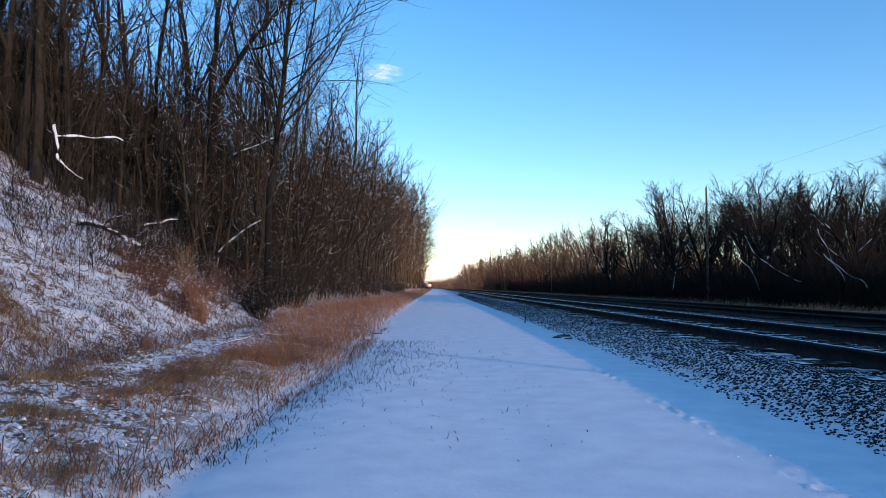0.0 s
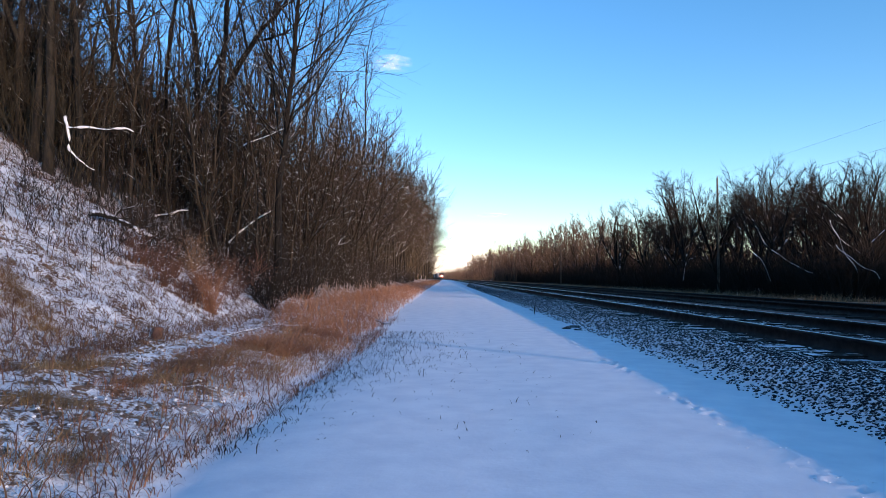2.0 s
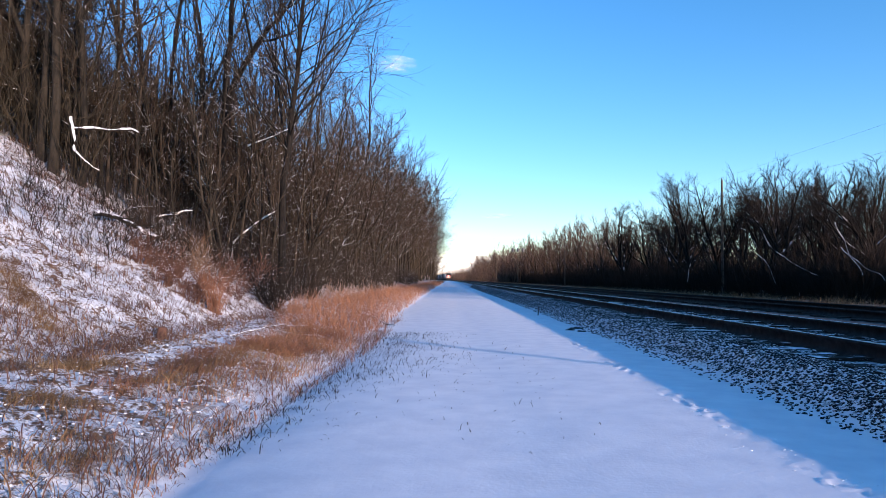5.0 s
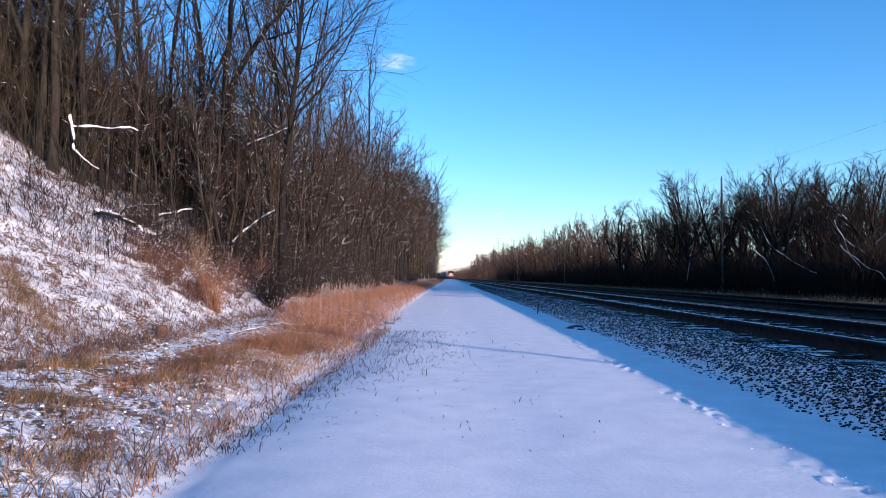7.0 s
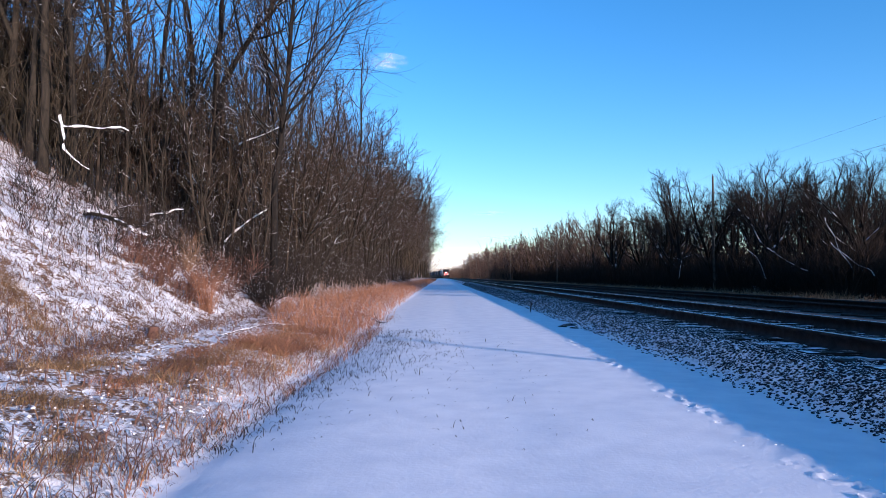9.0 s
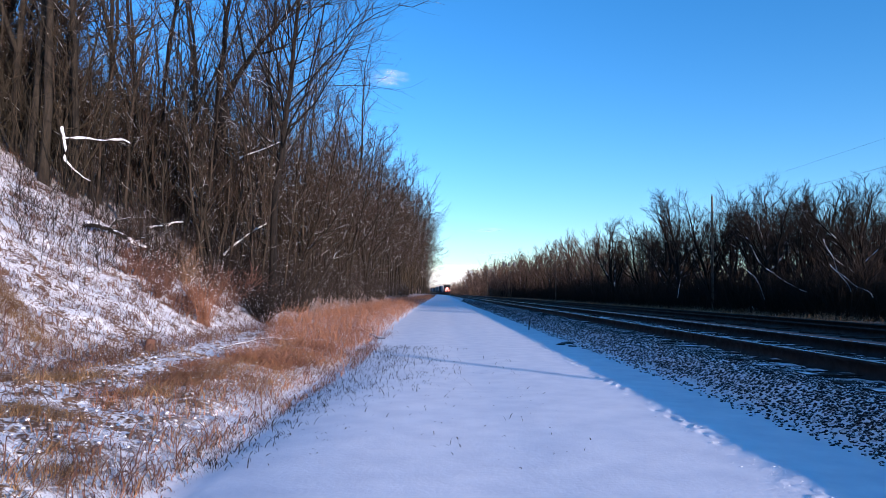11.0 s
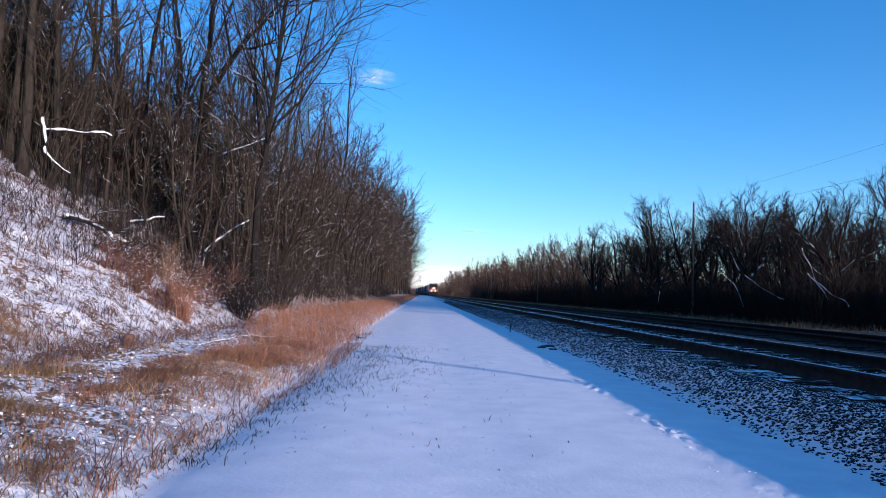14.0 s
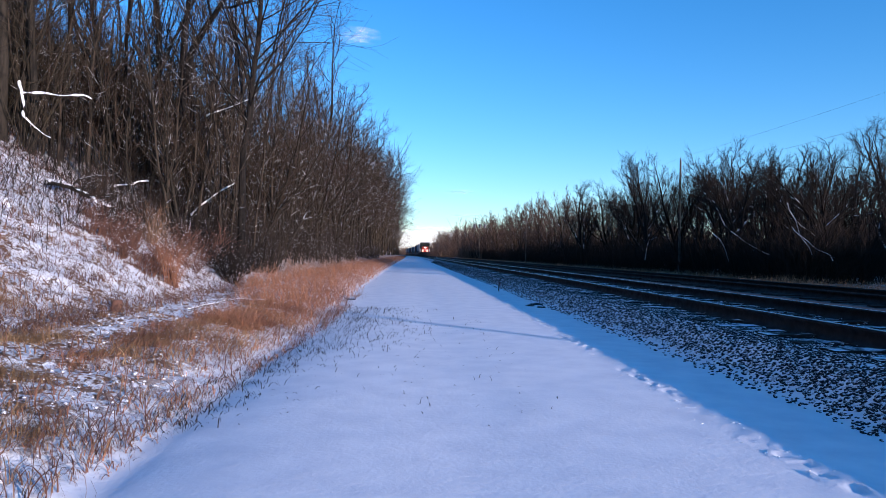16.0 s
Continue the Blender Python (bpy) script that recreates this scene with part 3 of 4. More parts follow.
    # saplings and thin stems
    for _ in range(240):
        y = 17.5 + 22 * rng.random() ** 1.4
        x = -4.3 - rng.random() ** 1.2 * (0.36 * y)
        plant(rng.choice(thin), x, y, None, rng.uniform(0.6, 1.15), (rng.uniform(-7, 7), rng.uniform(-7, 7)), 0.05, rng)


def right_wood():
    # near trees take the near-black bark and twigs, their shade coloured in
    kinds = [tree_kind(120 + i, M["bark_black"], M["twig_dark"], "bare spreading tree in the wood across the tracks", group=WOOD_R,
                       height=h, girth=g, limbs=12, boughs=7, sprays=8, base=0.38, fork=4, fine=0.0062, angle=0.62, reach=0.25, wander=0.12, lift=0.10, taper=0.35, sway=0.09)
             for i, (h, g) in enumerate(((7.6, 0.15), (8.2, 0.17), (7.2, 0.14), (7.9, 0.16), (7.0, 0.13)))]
    # far trees take the paler bark and twigs, sun coloured in
    lit = [tree_kind(140 + i, M["bark"], M["twig_lit"], "bare reddish-brown tree far along the tracks, coloured as sunlit", group=WOOD_R,
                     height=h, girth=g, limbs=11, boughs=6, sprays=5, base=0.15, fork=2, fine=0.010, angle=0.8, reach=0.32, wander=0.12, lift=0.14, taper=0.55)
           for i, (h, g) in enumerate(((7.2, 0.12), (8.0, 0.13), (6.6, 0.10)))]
    rng = random.Random(9)
    y = 20.0
    while y < 420:
        for lane in range(5 if y < 60 else 2):
            x = 16.6 + 1.7 * float(smooth(75, 95, y)) + lane * rng.uniform(2.0, 3.2) + rng.uniform(-0.8, 0.8) + float(bend(y))
            s = rng.uniform(0.90, 1.02) * (0.82 + 0.17 * smooth(26, 46, y) + 0.42 * smooth(55, 130, y) + 0.55 * smooth(150, 400, y))
            if y < 1.42 * x - 1.0:
                continue
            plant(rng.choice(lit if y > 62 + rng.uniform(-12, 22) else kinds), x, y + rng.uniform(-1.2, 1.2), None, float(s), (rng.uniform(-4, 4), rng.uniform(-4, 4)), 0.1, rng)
        y += rng.uniform(2.0, 3.2) * (1 + y / 70)


def thicket(name, label, region, count, height, mat, seed, sticks=9, fine=0.006, spread=0.5):
    """Brush that nobody could count: bundles of thin upright twigs that branch once."""
    rng = np.random.RandomState(seed)
    t = Tubes()
    for _ in range(count):
        x, y = region(rng)
        z = float(ground(x, y))
        s = rng.uniform(0.6, 1.25)
        for _ in range(sticks):
            h = height * s * rng.uniform(0.5, 1.1)
            a = rng.uniform(0, 6.28)
            o = rng.uniform(0, 0.35)
            l = limb(rng, (x + o * math.cos(a), y + o * math.sin(a), z - 0.05), (spread * math.cos(a) * rng.rand(), spread * math.sin(a) * rng.rand(), 1), h, 3, 0.16, 0.0)
            t.tube(l, np.array([1.3, 1.0, 0.8, 0.4]) * fine, 3)
            for _ in range(3):
                p, d = point_on(l, rng.uniform(0.25, 0.95))
                t.tube(limb(rng, p, aside(rng, d, rng.uniform(0.4, 0.9), rng.uniform(0, 6.28)), h * rng.uniform(0.2, 0.45) * (1 if height < 5 else 0.5), 2, 0.2, 0.08), np.array([0.8, 0.6, 0.35]) * fine, 3)
    ob = new(name, t.mesh(name, mat, False))
    return tagged(ob, label, "brush", kind="stuff")


def brush():
    def edge(rng):
        y = 19 + 70 * rng.rand() ** 1.6
        return -4.1 - rng.rand() ** 1.5 * 5 * (1 + y / 60) + float(bend(y)), y

    def deep(rng):
        y = 24 + 60 * rng.rand() ** 1.4
        return -6 - rng.rand() * (0.48 * y), y

    def right_edge(rng):
        y = 26.5 + 180 * rng.rand() ** 1.8
        # a fifth of the clumps stand out of view, to shade the brush
        if rng.rand() < 0.2:
            return 20.0 + rng.rand() * 6, rng.uniform(-2, 26)
        return 15.0 + 1.2 * float(smooth(70, 95, y)) + rng.rand() ** 1.4 * 4 + float(bend(y)), y

    def right_deep(rng):
        # every fifth clump is an unseen one, added for its shade
        y = 31 + 240 * rng.rand() ** 1.5 if rng.rand() < 0.8 else rng.uniform(0, 31)
        return 18.5 + rng.rand() * min(20.0, max(8.0, 0.7 * y - 15)) + 3.0 * (y < 31) + float(bend(y)), y

    def top(rng):
        y = 16.5 + 14 * rng.rand()
        return -0.55 * y - 8 * rng.rand() + 0.4, y

    # out of view, added to keep sun off the trees across the tracks
    def beyond(rng):
        x = 26 + 11 * rng.rand()
        return x, 10 + rng.rand() * 26

    # added deep wood that shades the trees and fills gaps behind them
    def behind(rng):
        return 32 + 13 * rng.rand(), 2 + rng.rand() * 46

    def slope(rng):
        y = 9.5 + 8.2 * rng.rand() ** 0.6
        return -4.9 - (0.60 * y - 4.4) * rng.rand(), y

    thicket("slope_whips", "thin bare whips standing in snow on the slope", slope, 130, 0.95, M["twig_dark"], 9, 4, 0.0045, 0.6)
    thicket("upper_undergrowth", "brown bare underwood over the open slope", top, 300, 3.0, M["twig_olive"], 3, 8, 0.010, 0.45)
    thicket("wood_beyond", "unseen wood added to shade the trees across the tracks", beyond, 300, 2.9, M["twig_dark"], 8, 7, 0.07, 0.2)
    thicket("wood_behind", "dense wood added deep across the tracks for shade", behind, 520, 4.6, M["twig_dark"], 12, 7, 0.075, 0.12)
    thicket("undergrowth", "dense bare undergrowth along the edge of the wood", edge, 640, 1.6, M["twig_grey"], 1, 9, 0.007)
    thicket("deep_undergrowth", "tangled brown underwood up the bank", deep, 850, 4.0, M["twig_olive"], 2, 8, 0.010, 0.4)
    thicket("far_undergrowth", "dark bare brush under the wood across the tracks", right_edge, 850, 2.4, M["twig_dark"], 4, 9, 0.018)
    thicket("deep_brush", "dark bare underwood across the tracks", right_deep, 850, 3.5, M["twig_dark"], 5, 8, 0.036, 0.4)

    def far_left(rng):
        y = 90 + 500 * rng.rand() ** 1.5
        return -4.2 - rng.rand() * 14 + float(bend(y)), y

    def far_right(rng):
        y = 150 + 900 * rng.rand() ** 1.3
        return 14.5 + rng.rand() * 18 + float(bend(min(y, 900))), y

    def middle_right(rng):
        y = 62 + 190 * rng.rand() ** 1.2
        return 18.5 + rng.rand() * 9 + float(bend(y)), y

    thicket("middle_wood_across", "brown bare wood behind the trees across the tracks, coloured as sunlit", middle_right, 620, 6.2, M["twig_lit"], 17, 8, 0.022, 0.45)
    thicket("distant_wood", "brown bare wood far along the lane", far_left, 420, 14.0, M["twig_olive"], 6, 7, 0.035, 0.25)
    thicket("distant_wood_across", "brown bare wood far along the tracks, coloured as sunlit", far_right, 800, 9.0, M["twig_lit"], 7, 8, 0.045, 0.4)


def snowy_branch(pts, r, label, snow=True, seed=0, kink=0.02):
    """A bare branch with a ridge of snow along its top."""
    rng = np.random.RandomState(seed)
    p = np.array(pts, float)
    u = np.linspace(0, len(p) - 1, 4 * len(p))
    r *= 0.78
    q = np.column_stack([np.interp(u, np.arange(len(p)), p[:, k]) for k in range(3)]) + rng.normal(0, kink, (len(u), 3))
    q[1:-1] = (q[:-2] + 2 * q[1:-1] + q[2:]) / 4
    t = Tubes()
    taper = np.linspace(1, 0.45, len(q))
    t.tube(q, r * taper, 6)
    branch = new("fallen_branch", t.mesh("fallen_branch", M["bark_dark"]))
    tagged(branch, label, "branch")
    for _ in range(7):
        a, d = point_on(q, rng.uniform(0.2, 1.0))
        t = Tubes()
        t.tube(limb(rng, a, aside(rng, d, rng.uniform(0.5, 1.1), rng.uniform(0, 6.28)), rng.uniform(0.3, 0.8), 3, 0.2, 0.0), np.array([0.4, 0.3, 0.22, 0.1]) * r, 4)
        part("side_twig", t.mesh("side_twig", M["bark_dark"]), None, branch)
    if snow:
        s = Tubes()
        s.tube(q + (0, -r * 0.3, r * 0.7), r * taper * np.clip(rng.normal(0.95, 0.4, len(q)), 0.2, 1.5), 6)
        part("snow_ridge", s.mesh("snow_ridge", M["snow"]), None, branch, "white snow along the top")
    return branch


def branches():
    snowy_branch([(-9.0, 16.4, 4.78), (-8.9, 16.45, 4.4), (-8.93, 16.5, 4.03), (-8.65, 16.5, 3.72), (-8.35, 16.55, 3.5)], 0.045, "broken snow-laden branch hanging in the trees", seed=1)
    snowy_branch([(-8.95, 16.45, 4.55), (-8.2, 16.5, 4.48), (-7.66, 16.5, 4.53), (-7.4, 16.5, 4.43)], 0.042, "snow-laden branch sticking out of a trunk", seed=2)
    snowy_branch([(-7.6, 18, 2.52), (-7.06, 18, 2.63), (-6.6, 18, 2.75)], 0.05, "snow-topped broken bough at the wood's edge", seed=3)
    snowy_branch([(-6.70, 13.15, 2.22), (-6.78, 13.8, 2.24), (-6.74, 14.3, 2.20), (-6.58, 14.6, 2.06), (-6.38, 14.7, 1.92), (-6.25, 14.9, 1.84)], 0.065, "fallen bough with snow lying on the bank", seed=4)
    snowy_branch([(-5.9, 19, 1.0), (-5.87, 19, 1.88), (-5.72, 19, 2.1), (-5.29, 19, 2.45), (-4.65, 19, 2.85)], 0.05, "snow-topped bough leaning on a trunk", seed=5)
    snowy_branch([(-5.8, 20, 4.75), (-5.12, 20, 5.05), (-4.55, 20, 5.28)], 0.035, "snowy branch among bare trees", seed=6)
    snowy_branch([(-4.3, 22, 0.3), (-3.9, 23, 1.3), (-3.4, 24, 2.6), (-3.1, 24.5, 3.6)], 0.06, "dark trunk leaning out of the wood", False, seed=7)
    for k, p in enumerate((((16, 34.5, 2.4), (16, 33.8, 2.19), (16, 32.4, 1.68), (16, 30.7, 1.2)), ((16, 29.2, 3.4), (16, 28.3, 2.24), (16, 27.2, 1.2)),
                           ((16, 47.4, 0.8), (16, 46.8, 2.16), (16, 44.9, 2.4)), ((16, 36.6, 2.4), (16, 35.3, 1.82), (16, 34.8, 0.9)), ((16, 28.9, 2.4), (16, 27.2, 1.54), (16, 25.8, 1.1)))):
        p = [(0.92 * x, 0.92 * y, 1.02 + 0.92 * (z - 1.02)) for x, y, z in p]
        snowy_branch(p, 0.013, "snow-covered fallen limb in the dark wood", seed=20 + k, kink=0.035)
    for k, (line, r, label) in enumerate(((((-2.85, 9.2), (-2.7, 10.2), (-2.5, 11.2), (-2.35, 11.9)), 0.010, "snow-topped stick lying in the verge"),
                                          (((-1.95, 17.2), (-1.7, 16.2), (-1.35, 15.0), (-1.1, 14.2)), 0.022, "broken snowy stick lying at the lane's edge"))):
        snowy_branch([(x, y, float(ground(x, y)) + 0.06) for x, y in line], r, label, seed=40 + k)
    # cut stump on the bank
    t = Tubes()
    g = at(-3.58, 8.74)
    t.tube([g - Vector((0, 0, 0.1)), g + Vector((0.01, 0, 0.06)), g + Vector((0.02, 0, 0.13)), g + Vector((0.02, 0, 0.132))], [0.08, 0.064, 0.055, 0.002], 10)
    tagged(new("stump", t.mesh("stump", M["stalk_dark"], False)), "short brown cut stump in the snowy bank", "stump")
    # bare bushes at the foot of the wood
    for k, (x, y, h, mat, label) in enumerate(((-4.75, 17.6, 1.3, "twig_dark", "dark bare bush dusted with snow"), (-5.3, 17.2, 1.1, "twig_dark", "dark bare bush dusted with snow"),
                                               (-6.0, 16.3, 0.6, "stalk", "rusty dead-leaved bush on the bank"), (-3.85, 15.3, 0.85, "twig_dark", "dark bare bush dusted with snow"),
                                               (-6.6, 17.2, 1.1, "twig", "brown bare bush on the bank"), (-7.4, 17.0, 0.9, "twig", "brown bare bush on the bank"),
                                               (-4.35, 18.4, 1.2, "twig_dark", "dark bare bush dusted with snow"),
                                               (-5.0, 15.7, 0.75, "stalk_dark", "brown bare bush dusted with snow"), (-5.55, 15.2, 0.65, "stalk", "low tawny bush on the bank"),
                                               (-6.2, 15.3, 0.7, "twig", "low brown bush dusted with snow"), (-6.9, 15.6, 0.7, "twig", "low brown bush dusted with snow"),
                                               (-4.7, 16.5, 0.95, "stalk_dark", "brown bare bush dusted with snow"), (-5.3, 14.3, 0.5, "stalk", "low tawny bush on the bank"),
                                               (-4.95, 14.9, 0.55, "twig", "low brown bush dusted with snow"), (-4.15, 15.9, 0.95, "twig_dark", "dark bare bush dusted with snow"),
                                               (-4.45, 12.2, 0.42, "stalk_dark", "low dark brown bush on the bank"), (-4.85, 12.3, 0.42, "stalk_dark", "low brown bush dusted with snow"), (-4.3, 11.7, 0.34, "stalk_dark", "low dark brown bush on the bank"), (-5.2, 12.9, 0.45, "stalk_dark", "low brown bush dusted with snow"),
                                               (-5.67, 12.7, 0.45, "stalk_dark", "low brown bramble dusted with snow"), (-5.3, 11.9, 0.35, "stalk_dark", "low brown bramble dusted with snow"),
                                               (-6.1, 14.4, 0.55, "twig", "tangled bramble dusted with snow"), (-5.8, 15.5, 0.6, "twig", "tangled bramble dusted with snow"),
                                               (-5.1, 12.2, 0.40, "stalk_dark", "tangled bramble dusted with snow"), (-4.75, 11.6, 0.38, "stalk_dark", "low brown bramble dusted with snow"),
                                               (-5.6, 13.7, 0.50, "stalk_dark", "tangled bramble dusted with snow"), (-5.35, 16.2, 0.7, "twig", "tangled bramble dusted with snow"),
                                               (-4.55, 13.2, 0.45, "stalk_dark", "tangled bramble dusted with snow"), (-4.4, 14.3, 0.55, "stalk_dark", "tangled bramble dusted with snow"))):
        rng = np.random.RandomState(70 + k)
        t = Tubes()
        for _ in range(40):
            a = rng.uniform(0, 6.28)
            l = limb(rng, (0.12 * math.cos(a), 0.12 * math.sin(a), -0.05), (0.8 * rng.rand() * math.cos(a), 0.8 * rng.rand() * math.sin(a), 1), h * rng.uniform(0.5, 1.1), 4, 0.2, 0.0)
            t.tube(l, np.array([1.2, 1, 0.8, 0.6, 0.3]) * 0.008, 3)
            for _ in range(4):
                p, d = point_on(l, rng.uniform(0.2, 0.95))
                t.tube(limb(rng, p, aside(rng, d, rng.uniform(0.4, 1.0), rng.uniform(0, 6.28)), h * rng.uniform(0.15, 0.4), 2, 0.2, 0), np.array([0.7, 0.5, 0.3]) * 0.008, 3)
        ob = new("bush", t.mesh("bush", M[mat], False))
        ob.location = at(x, y)
        tagged(ob, label, "bush")
        if "snow" in label:
            shapes, vs, fs, n = stone_shapes(4), [], [], 0
            for _ in range(44):
                v, f = shapes[rng.randint(4)]
                a, d, up = rng.uniform(0, 6.28), h * 0.55 * rng.rand() ** 0.6, h * rng.uniform(0.1, 0.9)
                turn = rng.uniform(0, 6.28)
                w = v * (0.004 + 0.010 * rng.rand() ** 2) * (2.0, 0.8, 0.7)
                w = np.column_stack([w[:, 0] * math.cos(turn) - w[:, 1] * math.sin(turn), w[:, 0] * math.sin(turn) + w[:, 1] * math.cos(turn), w[:, 2] + w[:, 0] * rng.uniform(-0.6, 0.6)])
                vs.append(w + (d * math.cos(a), d * math.sin(a), up))
                fs.append(f + n)
                n += len(v)
            tagged(part("snow_tufts", mesh_of("snow_tufts", np.concatenate(vs), np.concatenate(fs), M["snow"], True), None, ob, "clots of snow caught in the twigs"), kind="stuff")


def weed_plume():
    """A narrow sheaf of tall weeds."""
    rng = np.random.RandomState(88)
    for x, y, n, high in ((-3.98, 11.9, 150, 1.1), (-4.12, 12.3, 60, 0.8)):
        p = np.column_stack([x, y]) + rng.normal(0, 0.06, (n, 2))
        p = np.column_stack([p, ground(p[:, 0], p[:, 1]) - 0.02])
        ob = new("weed_sheaf", ribbons("weed_sheaf", p, rng.uniform(0, 6.28, n), high * rng.uniform(0.45, 1.05, n), rng.uniform(0.1, 0.9, n), rng.uniform(0.005, 0.010, n), M["straw"], 4, 0.8, 0.4))
        tagged(ob, "tall narrow tuft of rusty weeds on the bank", "weed")


def trackside_bits():
    for x, y, a, s in ((2.42, 14.1, 70, 0.10), (2.62, 14.5, 80, 0.14), (2.58, 13.7, 65, 0.09)):
        bm = bmesh.new()
        bmesh.ops.create_icosphere(bm, subdivisions=2, radius=1)
        for v in bm.verts:
            v.co = Vector((v.co.x * s, v.co.y * s * 0.3, v.co.z * s * 0.25)) * (1 + 0.4 * noise.noise(v.co * 3 + Vector((x, y, 0))))
        ob = part("earth_clod", bm, M["stone"])
        ob.matrix_basis = pose(x, y, float(ground(x, y)) + 0.01, 0, 0, a - 90)
        tagged(ob, "dark frozen earth clod half sunk in snow", "earth clod", "clods beside the ballast")
    t = Tubes()
    t.tube([(0, 0, -0.1), (0.01, 0, 0.12), (0.03, 0, 0.27)], [0.018, 0.016, 0.013], 6)
    ob = new("stake", t.mesh("stake", M["bark_dark"]))
    ob.location = at(2.5, 19.8)
    tagged(ob, "short dark wooden stake standing in the snow", "stake")


def snow_clods():
    """Loose crumbs of ploughed snow along the lane's edge."""
    rng = np.random.RandomState(31)
    shapes = stone_shapes(5)
    vs, fs, n = [], [], 0
    for _ in range(170):
        y = 3.2 + 9 * rng.rand() ** 1.4
        x = 1.97 + 0.07 * rng.randn()
        s = rng.uniform(0.003, 0.010)
        v, f = shapes[rng.randint(5)]
        vs.append(v * s * (1.3, 1.3, 0.7) + (x, y, float(ground(x, y))))
        fs.append(f + n)
        n += len(v)
    tagged(new("snow_crumbs", mesh_of("snow_crumbs", np.concatenate(vs), np.concatenate(fs), M["snow"], True)), "crumbled snow along the edge of the lane", "snow", kind="stuff")


def snow_clots():
    """Lumps of snow caught in the grass of verge and bank."""
    rng = np.random.RandomState(77)
    shapes = stone_shapes(6)
    vs, fs, n = [], [], 0
    for _ in range(2600):
        y = 3.0 + 12 * rng.rand() ** 1.3
        x = -1.75 + 0.35 * float(smooth(4, 11, y)) - 3.6 * rng.rand() ** 1.2
        s = 0.004 + 0.013 * rng.rand() ** 2.2
        v, f = shapes[rng.randint(6)]
        vs.append(v * s * (1.2, 1.2, 1.0) + (x, y, float(ground(x, y)) + 0.004 + 0.03 * rng.rand() ** 2))
        fs.append(f + n)
        n += len(v)
    tagged(new("snow_clots", mesh_of("snow_clots", np.concatenate(vs), np.concatenate(fs), M["snow"], True)), "clots of snow caught in dead grass", "snow", kind="stuff")


def snow_in_twigs():
    """Small streaks of snow lying along twigs at the foot of the wood and higher up in it."""
    rng = np.random.RandomState(78)
    shapes = stone_shapes(5)
    for label, count, near, deep, high, size in (("snow lying on twigs at the foot of the wood", 1300, 12.5, 9.0, 0.45, 0.006), ("flecks of snow on twigs among the trees", 1700, 19.0, 26.0, 4.5, 0.009)):
        vs, fs, n = [], [], 0
        for _ in range(count):
            y = near + deep * rng.rand() ** 1.3
            x = -4.0 - (0.36 * y - 3.3) * rng.rand() ** 1.3
            s = size * (0.7 + 1.3 * rng.rand() ** 2)
            turn, dip_by = rng.uniform(0, 6.28), rng.uniform(-0.7, 0.7)
            v, f = shapes[rng.randint(5)]
            w = v * s * (2.4, 0.8, 0.8)
            w = np.column_stack([w[:, 0] * math.cos(turn) - w[:, 1] * math.sin(turn), w[:, 0] * math.sin(turn) + w[:, 1] * math.cos(turn), w[:, 2] + w[:, 0] * dip_by])
            vs.append(w + (x, y, float(ground(x, y)) + 0.06 + high * rng.rand() ** 1.4))
            fs.append(f + n)
            n += len(v)
        tagged(new("snow_on_twigs", mesh_of("snow_on_twigs", np.concatenate(vs), np.concatenate(fs), M["snow"], True)), label, "snow", kind="stuff")


# ---------------------------------------------------------------- grass


def grass_patch(name, label, roots, length, bend_range, width, mat, seed, lean=None, curl=False):
    rng = np.random.RandomState(seed)
    n = len(roots)
    roots = np.column_stack([roots, ground(roots[:, 0], roots[:, 1]) - 0.02])
    heads = rng.uniform(0, 2 * np.pi, n) if lean is None else rng.normal(lean, 0.9, n)
    ob = new(name, ribbons(name, roots, heads, rng.uniform(*length, n), rng.uniform(*bend_range, n), rng.uniform(*width, n), mat, *((7, 1.1, 0.15) if curl else (4, 0.8, 0.4))))
    return tagged(ob, label, "grass", kind="stuff")


def tufts(rng, centres, per, radius):
    c = np.repeat(centres, per, axis=0)
    return c + rng.normal(0, radius, c.shape)


